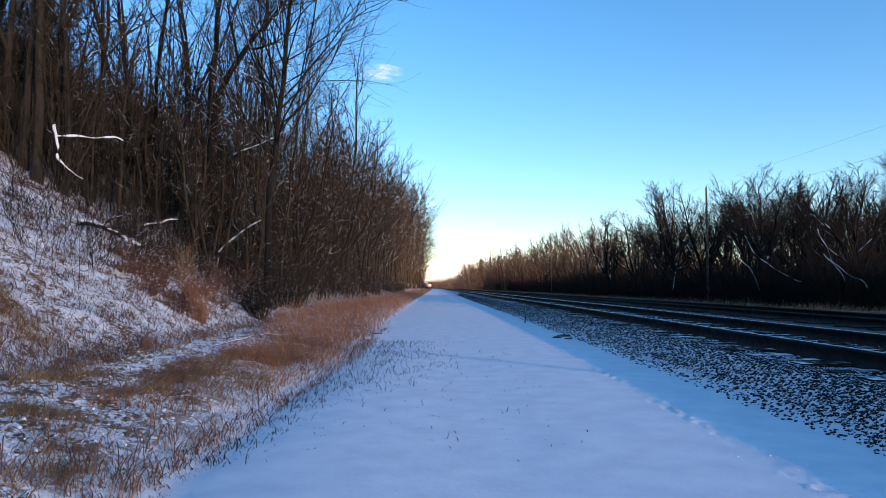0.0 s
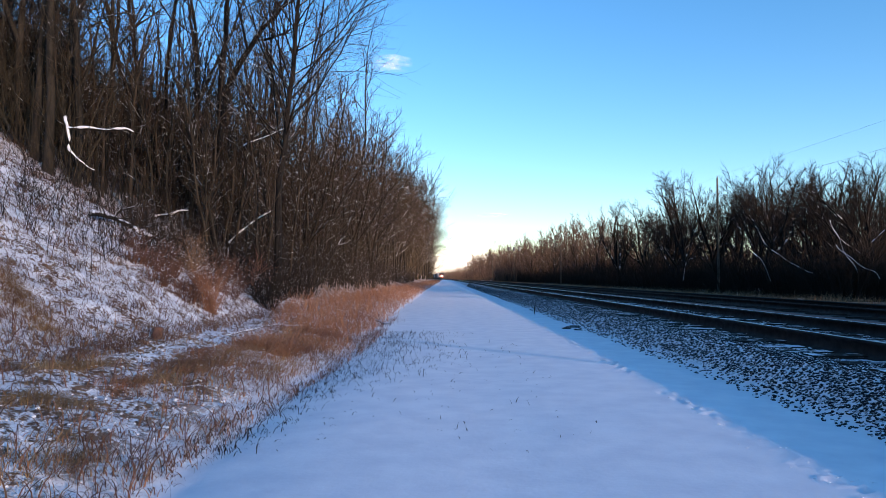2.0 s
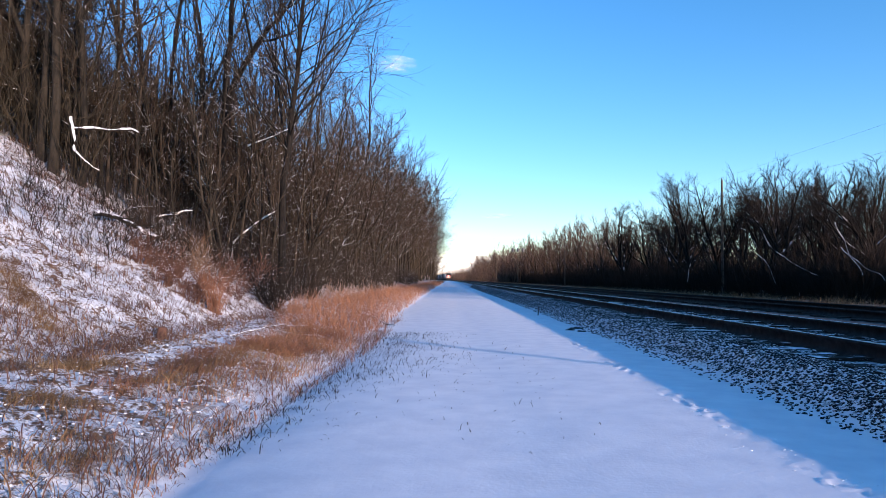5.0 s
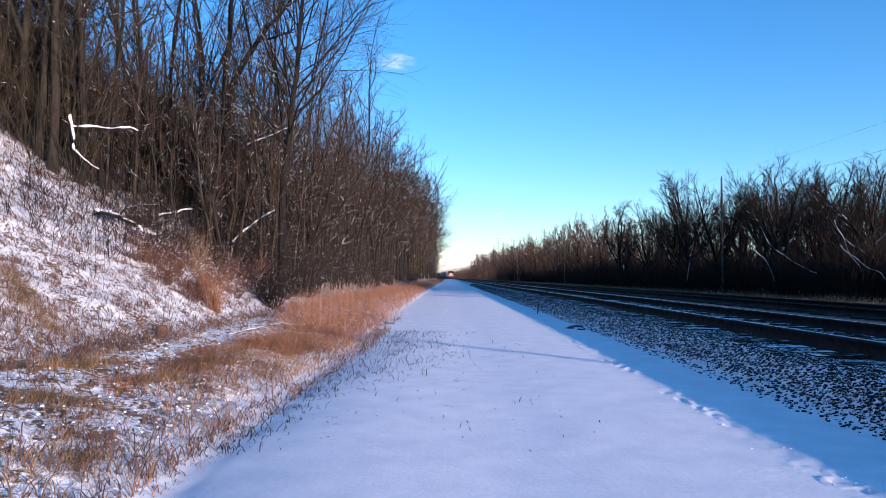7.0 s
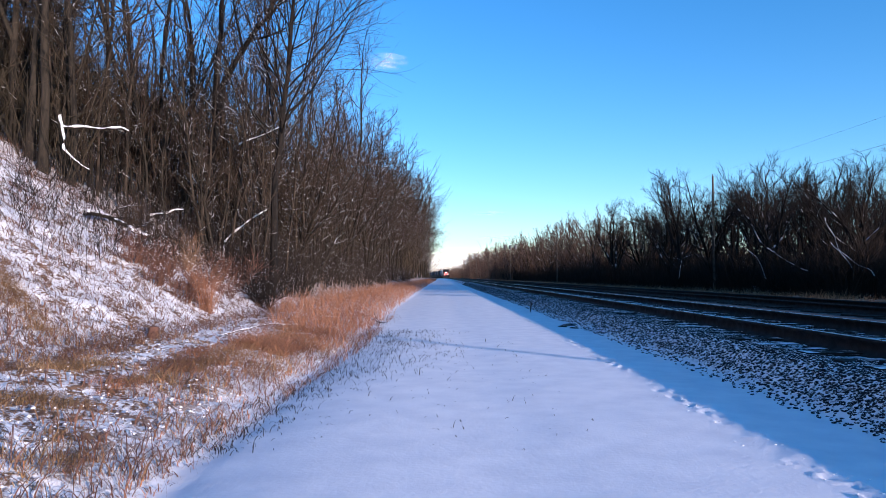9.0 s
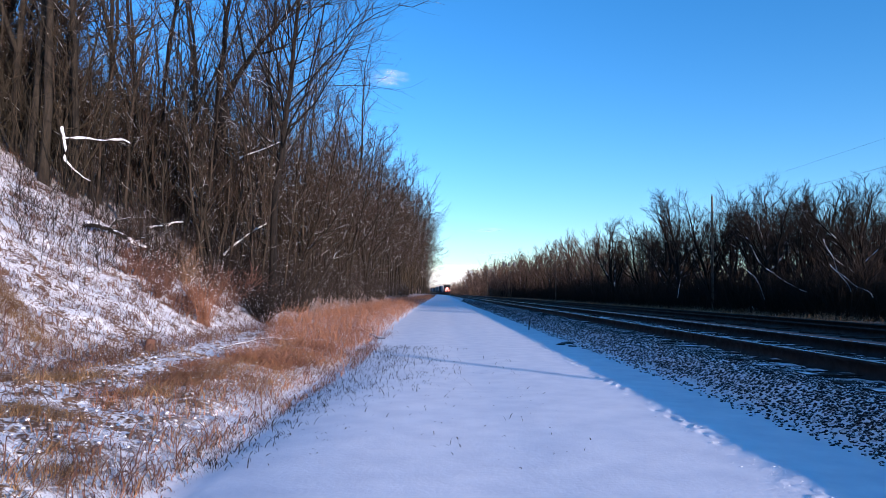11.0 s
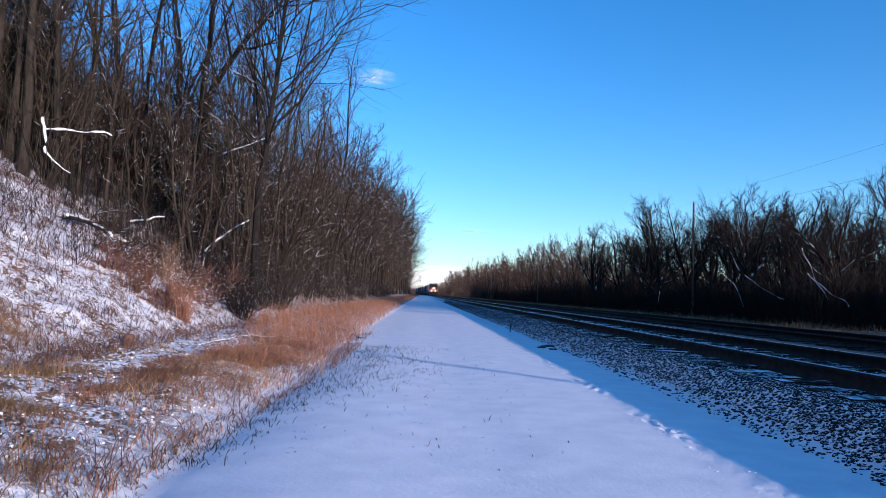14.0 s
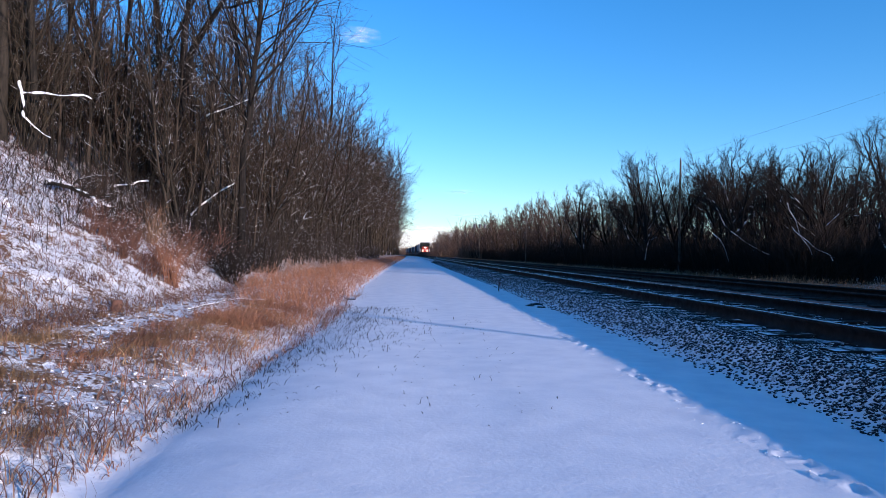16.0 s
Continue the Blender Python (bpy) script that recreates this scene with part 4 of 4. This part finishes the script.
def grass():
    rng = np.random.RandomState(21)
    # tall rusty grass between lane and wood
    n = 24000
    y = 8.4 + 260 * rng.rand(n) ** 2.7
    left = np.interp(y, (8.4, 10, 12, 15, 18), (-2.5, -2.6, -2.9, -3.55, -3.9)) + 0.12 * rng.randn(n)
    right = np.interp(y, (8.4, 10.5, 13.6, 20, 40), (-1.8, -1.45, -1.3, -1.35, -1.5)) - 0.10 * np.abs(rng.randn(n)) + 0.12 * wave(y * 0, y, 1.3, 2)
    x = left + (right - left) * rng.rand(n) ** 0.85
    tall = smooth(9.5, 16, y) * 0.45
    roots = np.column_stack([x + bend(y), y])
    for half in (0, 1):
        pick = (rng.rand(n) < 0.5) if half == 0 else ~pick
        short = pick & (y + 0.8 * rng.randn(n) < 11.5)
        pick = pick & (rng.rand(n) < np.interp(y, (8.4, 10.0, 12.5), (0.3, 0.55, 1.0)))
        short = short & pick
        grass_patch("tall_grass", "rust-brown dead grass standing beside the lane", roots[pick & ~short], (0.22, 0.62), (0.2, 1.7), (0.005, 0.011), M["straw"], 22 + half)
        grass_patch("bent_grass", "rust-brown grass bent over the snow", roots[short], (0.16, 0.42), (0.8, 2.6), (0.004, 0.009), M["straw"], 32 + half)
    # grass bowed over the snow between the tall grass and the rim of the lane
    n = 2900
    y = 6.0 + 5.5 * rng.rand(n) ** 0.9
    x = np.interp(y, (6.0, 8.0, 10.0, 11.5), (-2.45, -2.3, -2.35, -2.5)) + rng.rand(n) ** 1.3 * np.interp(y, (6.0, 8.0, 11.5), (0.55, 0.75, 1.1)) + 0.08 * rng.randn(n)
    half = rng.rand(n) < 0.55
    grass_patch("bowed_grass", "rust-brown grass bowed low over the snow", np.column_stack([x, y])[half], (0.12, 0.34), (1.2, 3.2), (0.004, 0.008), M["straw"], 81, 0.4)
    grass_patch("bowed_grass", "tan grass bowed low over the snow", np.column_stack([x, y])[~half], (0.12, 0.34), (1.2, 3.2), (0.004, 0.008), M["tan"], 82, 0.4)
    # matted grass in the hollow at the foot of the bank
    for k, (line, count, mat) in enumerate(((((-2.0, 10.6), (-2.3, 8.8), (-2.6, 7.5), (-2.5, 6.6), (-2.5, 5.2)), 95, "straw"), (((-2.25, 10.5), (-2.4, 9.4), (-2.3, 7.4), (-2.4, 6.5), (-2.45, 5.5)), 70, "tan"),
                                            (((-3.16, 5.6), (-3.2, 6.05), (-2.95, 6.1)), 30, "tan"), (((-3.4, 5.7), (-3.9, 5.6), (-3.6, 5.2)), 40, "stalk"), (((-2.4, 4.4), (-2.7, 4.65), (-2.8, 4.5)), 22, "tan"),
                                            (((-5.4, 8.5), (-4.85, 7.9), (-4.55, 7.7), (-4.1, 7.3)), 60, "tan"), (((-2.14, 3.7), (-2.02, 3.9), (-1.95, 3.3)), 12, "tan"))):
        p = np.array(line)
        u = rng.rand(count) * (len(p) - 1)
        c = np.column_stack([np.interp(u, np.arange(len(p)), p[:, a]) for a in (0, 1)]) + rng.normal(0, 0.06, (count, 2))
        grass_patch("matted_grass", "flattened tawny grass matted over the snow", tufts(rng, c, 26, 0.09), (0.12, 0.28), (2.0, 3.4), (0.003, 0.007), M[mat], 50 + k, 0.4)
    # curled grass on verge and bank, in clumps with bare snow between
    n = 27000
    y = 2.8 + 15.5 * rng.rand(n) ** 1.25
    x = -1.52 + 0.35 * smooth(4, 11, y) - 8.5 * rng.rand(n) ** 1.7
    lush = wave(x, y, 1.5, 3) + 0.7 * wave(x, y, 3.6, 9) + 0.45 * rng.randn(n) + 0.12 * smooth(-3.0, -2.4, x) + 0.3 * smooth(6.5, 4.5, y) - 0.3 * smooth(-4.5, -6.5, x)
    keep = lush > 0.66 + 0.16 * smooth(4.5, 6, y)
    kind = rng.rand(n)
    rusty, murky = kind < 0.24, kind > 0.52
    grass_patch("bank_grass", "thin curled dead grass on the snowy bank", np.column_stack([x, y])[keep & ~rusty & ~murky], (0.16, 0.42), (2.0, 3.8), (0.004, 0.009), M["stalk"], 25, curl=True)
    grass_patch("curled_stalks", "dark curled weed stalks in the snow", np.column_stack([x, y])[keep & murky], (0.18, 0.48), (2.2, 3.8), (0.005, 0.010), M["stalk_dark"], 45, curl=True)
    grass_patch("verge_straw", "rusty curled grass poking through snow on the verge", np.column_stack([x, y])[keep & rusty], (0.12, 0.32), (2.2, 4.4), (0.003, 0.007), M["tan"], 34, curl=True)
    n = 15000
    y = 6.0 + 11.5 * rng.rand(n) ** 0.9
    x = -3.2 - (0.58 * y - 2.2) * rng.rand(n)
    lush = 0.6 * wave(x, y, 2.6, 5) + 0.6 * rng.randn(n)
    for part_of, mat in enumerate(("stalk_dark", "stalk")):
        keep = (lush > -0.2) & (rng.rand(n) < (0.75, 0.4)[part_of])
        grass_patch("curled_stalks", "dark curled weed stalks in the snow", np.column_stack([x, y])[keep], (0.16, 0.42), (2.0, 4.2), (0.004, 0.010), M[mat], 47 + part_of, curl=True)
    c = np.column_stack([-1.65 - 2.2 * rng.rand(46) ** 1.1, 3.2 + 6 * rng.rand(46)])
    grass_patch("grass_tuft", "low tawny grass tufts in snow on the verge", tufts(rng, c, 34, 0.10), (0.10, 0.26), (1.2, 3.6), (0.004, 0.008), M["straw_pale"], 36)
    # short scruff along the rim of the verge
    n = 3200
    y = 3.4 + 10.4 * rng.rand(n) ** 1.1
    x = -1.42 + 0.3 * smooth(4, 11, y) - 0.95 * rng.rand(n) ** 1.2
    for k, mat in enumerate(("straw", "stalk_dark")):
        keep = (rng.rand(n) < 0.5) if k == 0 else ~keep
        grass_patch("rim_scruff", "short curled dead grass along the lane's snowy rim", np.column_stack([x, y])[keep], (0.06, 0.20), (1.6, 4.4), (0.005, 0.010), M[mat], 61 + k, curl=True)
    # weed stalks standing at the edge of the lane
    n = 1900
    y = 4.2 + 9 * rng.rand(n)
    x = -1.5 + 0.3 * smooth(5, 10, y) + np.abs(rng.randn(n)) * (0.22 + 0.45 * smooth(5, 9, y)) - 0.1
    grass_patch("weed_stalks", "dry weed stalks standing in lane-side snow", np.column_stack([x, y]), (0.05, 0.17), (1.2, 4.6), (0.006, 0.010), M["twig_dark"], 26, curl=True)
    n = 430
    scattered = np.column_stack([-1.4 + 2.5 * rng.rand(n) ** 1.4, 4.2 + 6.8 * rng.rand(n)])
    grass_patch("stray_stalks", "stray dry stalks poking through the lane's snow", scattered, (0.03, 0.085), (1.2, 4.8), (0.005, 0.009), M["twig_dark"], 37, curl=True)
    # straw on the far side of the tracks
    n = 18000
    y = 12 + 190 * rng.rand(n) ** 1.8
    x = 11.4 + 3.4 * rng.rand(n) + bend(y)
    grass_patch("far_verge_grass", "pale dead grass beyond the tracks", np.column_stack([x, y]), (0.2, 0.5), (0.1, 1.5), (0.007, 0.015), M["straw_far"], 27)


# ---------------------------------------------------------------- poles and wires
POLES = ((15.3, -6.65, 6.75), (15.3, 39.4, 6.65), (15.3, 93.0, 6.3), (12.7, 130.0, 6.4), (11.95, 178.0, 7.2), (11.15, 225.0, 7.4), (10.7, 372.0, 8.4))     # place and height of the top


def make_pole(x, y, top, drums=False):
    pole = tagged(new("utility_pole"), "weathered wooden utility pole with a crossarm", "utility pole", "poles of the wire line")
    g = at(x, y)
    pole.matrix_basis = pose(*g)
    h = top - g.z
    t = Tubes()
    t.tube([(0, 0, -0.4), (0, 0, h * 0.5), (0, 0, h)], [0.075, 0.062, 0.05], 12)
    part("shaft", t.mesh("shaft", M["pole"]), None, pole)
    bm = bmesh.new()
    cyl(bm, (0, 0, h), (0, 0, h + 0.12), 0.03, 0.02, 8)
    part("insulator", bm, M["steel"], pole)
    bm = bmesh.new()
    box(bm, -0.03, 0.03, -0.22, -0.05, h - 1.0, h - 0.94, 0.01)
    bracket = part("bracket", bm, M["pole"], pole)
    bm = bmesh.new()
    cyl(bm, (0, -0.19, h - 0.94), (0, -0.19, h - 0.86), 0.03, 0.02, 8)
    part("insulator", bm, M["steel"], bracket)
    bm = bmesh.new()
    box(bm, -0.30, 0.30, -0.11, -0.05, h - 2.05, h - 1.98, 0.01)
    part("crossarm", bm, M["pole"], pole)
    if drums:
        for s in (-0.95, 0.0, 0.95):
            bm = bmesh.new()
            cyl(bm, (s, -0.35, h - 0.45), (s, -0.35, h + 0.25), 0.24, 0.24, 14)
            cyl(bm, (s, -0.35, h + 0.25), (s, -0.35, h + 0.33), 0.24, 0.15, 14)
            part("transformer", bm, M["steel"], pole, "dark drum transformer")
        bm = bmesh.new()
        box(bm, -1.3, 1.3, -0.16, -0.04, h - 0.75, h - 0.6, 0.01)
        part("upper_crossarm", bm, M["pole"], pole)
    tagged(pole, "weathered utility pole with three drum transformers" if drums else "")


def make_wires():
    for drop, out, r in ((-0.12, 0.0, 0.003), (0.86, -0.19, 0.0045)):
        ends = [Vector((x, y + out, top - drop)) for x, y, top in POLES]
        for a, b in zip(ends, ends[1:]):
            t = Tubes()
            u = np.linspace(0, 1, 15)
            p = np.array([a.lerp(b, float(k)) - Vector((0, 0, 1.2 * float(k) * (1 - float(k)))) for k in u])
            t.tube(p, np.full(15, r), 4)
            tagged(new("overhead_wire", t.mesh("overhead_wire", M["steel"])), "sagging black overhead wire between poles", "wire", "wires of the line")


# ---------------------------------------------------------------- the train
TRAIN = dict(
    red=plain("red_paint", (0.36, 0.03, 0.014), (0.44, 0.05, 0.022), 3, 0.45),
    black=plain("black_paint", (0.012, 0.012, 0.013), (0.03, 0.029, 0.028), 3, 0.5),
    white=plain("white_paint", (0.70, 0.69, 0.66), (0.78, 0.77, 0.75), 4, 0.5),
    glass=plain("cab_glass", (0.01, 0.012, 0.015), (0.02, 0.022, 0.026), 4, 0.08),
    grey=plain("grey_hopper_paint", (0.34, 0.34, 0.36), (0.46, 0.46, 0.47), 2, 0.65),
    blue=plain("blue_container_paint", (0.05, 0.065, 0.09), (0.09, 0.11, 0.14), 2, 0.6),
    rust=plain("brown_car_paint", (0.11, 0.05, 0.03), (0.17, 0.085, 0.055), 2, 0.7),
    lamp=glow("headlamp", (1.0, 0.60, 0.52), 7),
    ditch=glow("ditch_lamp", (1.0, 0.18, 0.10), 4),
)


def bogie(thing, y, gap=2.2):
    bm = bmesh.new()
    box(bm, -1.15, 1.15, y - gap / 2 - 0.5, y + gap / 2 + 0.5, 0.45, 0.85, 0.05)
    b = part("bogie", bm, TRAIN["black"], thing)
    for dy in (-gap / 2, gap / 2):
        for s in (-0.75, 0.75):
            bm = bmesh.new()
            cyl(bm, (s - 0.07, y + dy, 0.48), (s + 0.07, y + dy, 0.48), 0.48, None, 18)
            part("wheel", bm, M["rail"], b)


def make_locomotive():
    """Nose towards -y; the origin is on the rails under the front coupler."""
    lo = tagged(new("locomotive"), "red-nosed black diesel locomotive with lit headlamps", "locomotive")
    bm = bmesh.new()
    box(bm, -1.55, 1.55, 0.6, 22, 1.05, 1.5, 0.04)
    part("frame", bm, TRAIN["black"], lo)
    bm = bmesh.new()
    box(bm, -1.0, 1.0, 6.2, 20.5, 1.5, 4.35, 0.18)
    hood = part("engine_hood", bm, TRAIN["black"], lo)
    for y in (9, 12, 15, 18):
        bm = bmesh.new()
        box(bm, -1.03, 1.03, y - 1.1, y + 1.1, 2.6, 3.8, 0.03)
        part("louvre", bm, TRAIN["black"], hood)
    bm = bmesh.new()
    box(bm, -1.2, 1.2, 17.3, 20.3, 4.3, 4.62, 0.1)
    part("radiator", bm, TRAIN["black"], hood)
    bm = bmesh.new()
    box(bm, -1.52, 1.52, 3.0, 6.3, 1.5, 4.55, 0.16)
    cab = part("cab", bm, TRAIN["black"], lo, "black cab")
    for x0, x1 in ((-1.3, -0.72), (-0.62, -0.04), (0.04, 0.62), (0.72, 1.3)):
        bm = bmesh.new()
        box(bm, x0, x1, 2.97, 3.03, 3.3, 4.0, 0.02)
        part("windscreen", bm, TRAIN["glass"], cab)
    for s in (-1.54, 1.5):
        bm = bmesh.new()
        box(bm, s, s + 0.04, 3.7, 5.3, 3.2, 3.95)
        part("side_window", bm, TRAIN["glass"], cab)
    bm = bmesh.new()
    box(bm, -1.05, 1.05, 1.2, 3.05, 1.5, 3.15, 0.14)
    nose = part("nose", bm, TRAIN["red"], lo, "red short hood")
    bm = bmesh.new()
    box(bm, -1.07, 1.07, 1.17, 1.3, 2.0, 2.25, 0.02)
    part("nose_band", bm, TRAIN["white"], nose, "white stripe")
    bm = bmesh.new()
    box(bm, -1.5, 1.5, 0.55, 0.75, 0.55, 1.5, 0.05)
    part("pilot", bm, TRAIN["black"], lo)
    bm = bmesh.new()
    box(bm, -1.45, 1.45, 0.2, 0.6, 0.25, 0.6, 0.05)
    part("plough", bm, TRAIN["black"], lo)
    for s in (-0.16, 0.16):
        bm = bmesh.new()
        cyl(bm, (s, 1.08, 2.85), (s, 1.2, 2.85), 0.17, None, 14)
        part("headlamp", bm, TRAIN["lamp"], lo, "lit headlamp")
    for s in (-1.0, 1.0):
        bm = bmesh.new()
        cyl(bm, (s * 0.7, 0.95, 1.75), (s * 0.7, 1.2, 1.75), 0.26, None, 14)
        part("ditch_light", bm, TRAIN["ditch"], lo, "lit ditch light")
        bm = bmesh.new()
        box(bm, s * 1.4 - 0.03, s * 1.4 + 0.03, 0.6, 3.0, 2.45, 2.5)
        for k in range(4):
            box(bm, s * 1.4 - 0.025, s * 1.4 + 0.025, 0.62 + k * 0.75, 0.67 + k * 0.75, 1.5, 2.5)
        part("handrail", bm, TRAIN["white"], lo)
    bm = bmesh.new()
    box(bm, -1.3, 1.3, 8.5, 14.0, 0.5, 1.1, 0.12)
    part("fuel_tank", bm, TRAIN["black"], lo)
    bogie(lo, 4.2, 3.4), bogie(lo, 18.4, 3.4)
    return lo


def make_car(kind):
    ink, label = {"hopper": ("grey", "grey covered hopper wagon"), "box": ("rust", "brown steel boxcar"), "stack": ("blue", "flat wagon with a blue container"),
                  "tank": ("black", "black tank wagon")}[kind]
    car = tagged(new("freight_wagon"), label + " of the freight train", "freight wagon", "wagons of the train")
    bm = bmesh.new()
    box(bm, -1.4, 1.4, 0.4, 16.6, 0.95, 1.25, 0.04)
    part("underframe", bm, TRAIN["black"], car)
    bm = bmesh.new()
    if kind == "tank":
        cyl(bm, (0, 0.7, 2.7), (0, 16.3, 2.7), 1.45, None, 24)
        cyl(bm, (0, 8.5, 4.1), (0, 8.5, 4.5), 0.4, None, 12)
    elif kind == "hopper":
        box(bm, -1.5, 1.5, 0.9, 16.1, 2.0, 4.4, 0.2)
        for k in range(3):
            box(bm, -0.9, 0.9, 2.2 + k * 4.6, 5.6 + k * 4.6, 1.2, 2.05, 0.1)
    else:
        box(bm, -1.48, 1.48, 0.7, 16.3, 1.25, 4.5, 0.06)
    body = part("body", bm, TRAIN[ink], car)
    for k in range(12):
        bm = bmesh.new()
        if kind != "tank":
            s = -1.54 if k % 2 else 1.47
            box(bm, s, s + 0.07, 1.4 + k * 1.2, 1.52 + k * 1.2, 2.1 if kind == "hopper" else 1.3, 4.3)
            part("rib", bm, TRAIN[ink], body)
        else:
            bm.free()
    bogie(car, 2.6), bogie(car, 14.4)
    return car


TRAIN_X, TRAIN_END, TRAIN_SPEED = TRACK_X[0], 222.0, 20.0
CONSIST = []


def make_train():
    y = 0.0
    CONSIST.append((make_locomotive(), y))
    y += 22.6
    for k in ("hopper", "hopper", "stack", "box", "hopper", "tank", "stack", "hopper", "box", "stack", "stack", "hopper", "box", "hopper"):
        CONSIST.append((make_car(k), y))
        y += 17.4


def motions():
    """The train runs towards the camera on the near track."""
    for thing, back in CONSIST:
        rows = []
        for i in range(17):
            y = TRAIN_END + TRAIN_SPEED * (16 - i) + back
            dx, head = along(y + 8)
            rows.append((float(i), pose(TRAIN_X + along(y)[0], y, RAIL_TOP + float(dip(y + 8)), 0, 0, -head)))
        walk(thing, rows)
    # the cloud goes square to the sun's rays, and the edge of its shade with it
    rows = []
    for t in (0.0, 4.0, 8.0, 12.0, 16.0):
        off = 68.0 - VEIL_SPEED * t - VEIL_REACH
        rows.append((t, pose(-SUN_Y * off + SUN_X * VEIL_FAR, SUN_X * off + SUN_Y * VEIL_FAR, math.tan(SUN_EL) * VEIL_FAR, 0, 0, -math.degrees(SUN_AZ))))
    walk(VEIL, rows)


# ---------------------------------------------------------------- clouds
def make_cloud(x, y, z, sx, sy, sz, label, mat="cloud"):
    bm = bmesh.new()
    bmesh.ops.create_icosphere(bm, subdivisions=4, radius=1)
    for v in bm.verts:
        v.co *= 1 + 0.25 * noise.noise(v.co * 1.7 + Vector((x * 0.01, 0, 0)))
    ob = part("cloud", bm, M[mat])
    ob.matrix_basis = Matrix.LocRotScale((x, y, z), None, (sx, sy, sz))
    return tagged(ob, label, "cloud")


make_cloud(-240, 3000, 924, 100, 60, 36, "small wispy white cloud alone in blue sky")
make_cloud(246, 3600, 322, 90, 60, 9, "thin flat cloud low over the horizon")
make_cloud(50, 3600, 122, 110, 60, 10, "thin flat cloud low over the horizon")
make_cloud(266, 3600, 200, 90, 60, 9, "thin flat cloud low over the horizon")
# thin unseen cloud, inferred; shades the near ground, then drifts off the sun
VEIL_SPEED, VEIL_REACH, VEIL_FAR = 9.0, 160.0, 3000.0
VEIL = make_cloud(0, 0, 0, VEIL_REACH, 40, 50, "unseen thin cloud that shades the ground, then drifts off the low sun", "cloud_veil")
# added sheet that whitens the yellowish sky along the horizon
make_cloud(60, 4200, 60, 700, 60, 120, "pale sheet added to whiten the low sky", "low_sky_sheet")

left_wood()
right_wood()
brush()
branches()
snow_clods()
snow_clots()
snow_in_twigs()
weed_plume()
trackside_bits()
grass()
for i, (px, py, top) in enumerate(POLES):
    make_pole(px, py, top, i == 3)
make_wires()
make_train()
make_ballast()
motions()
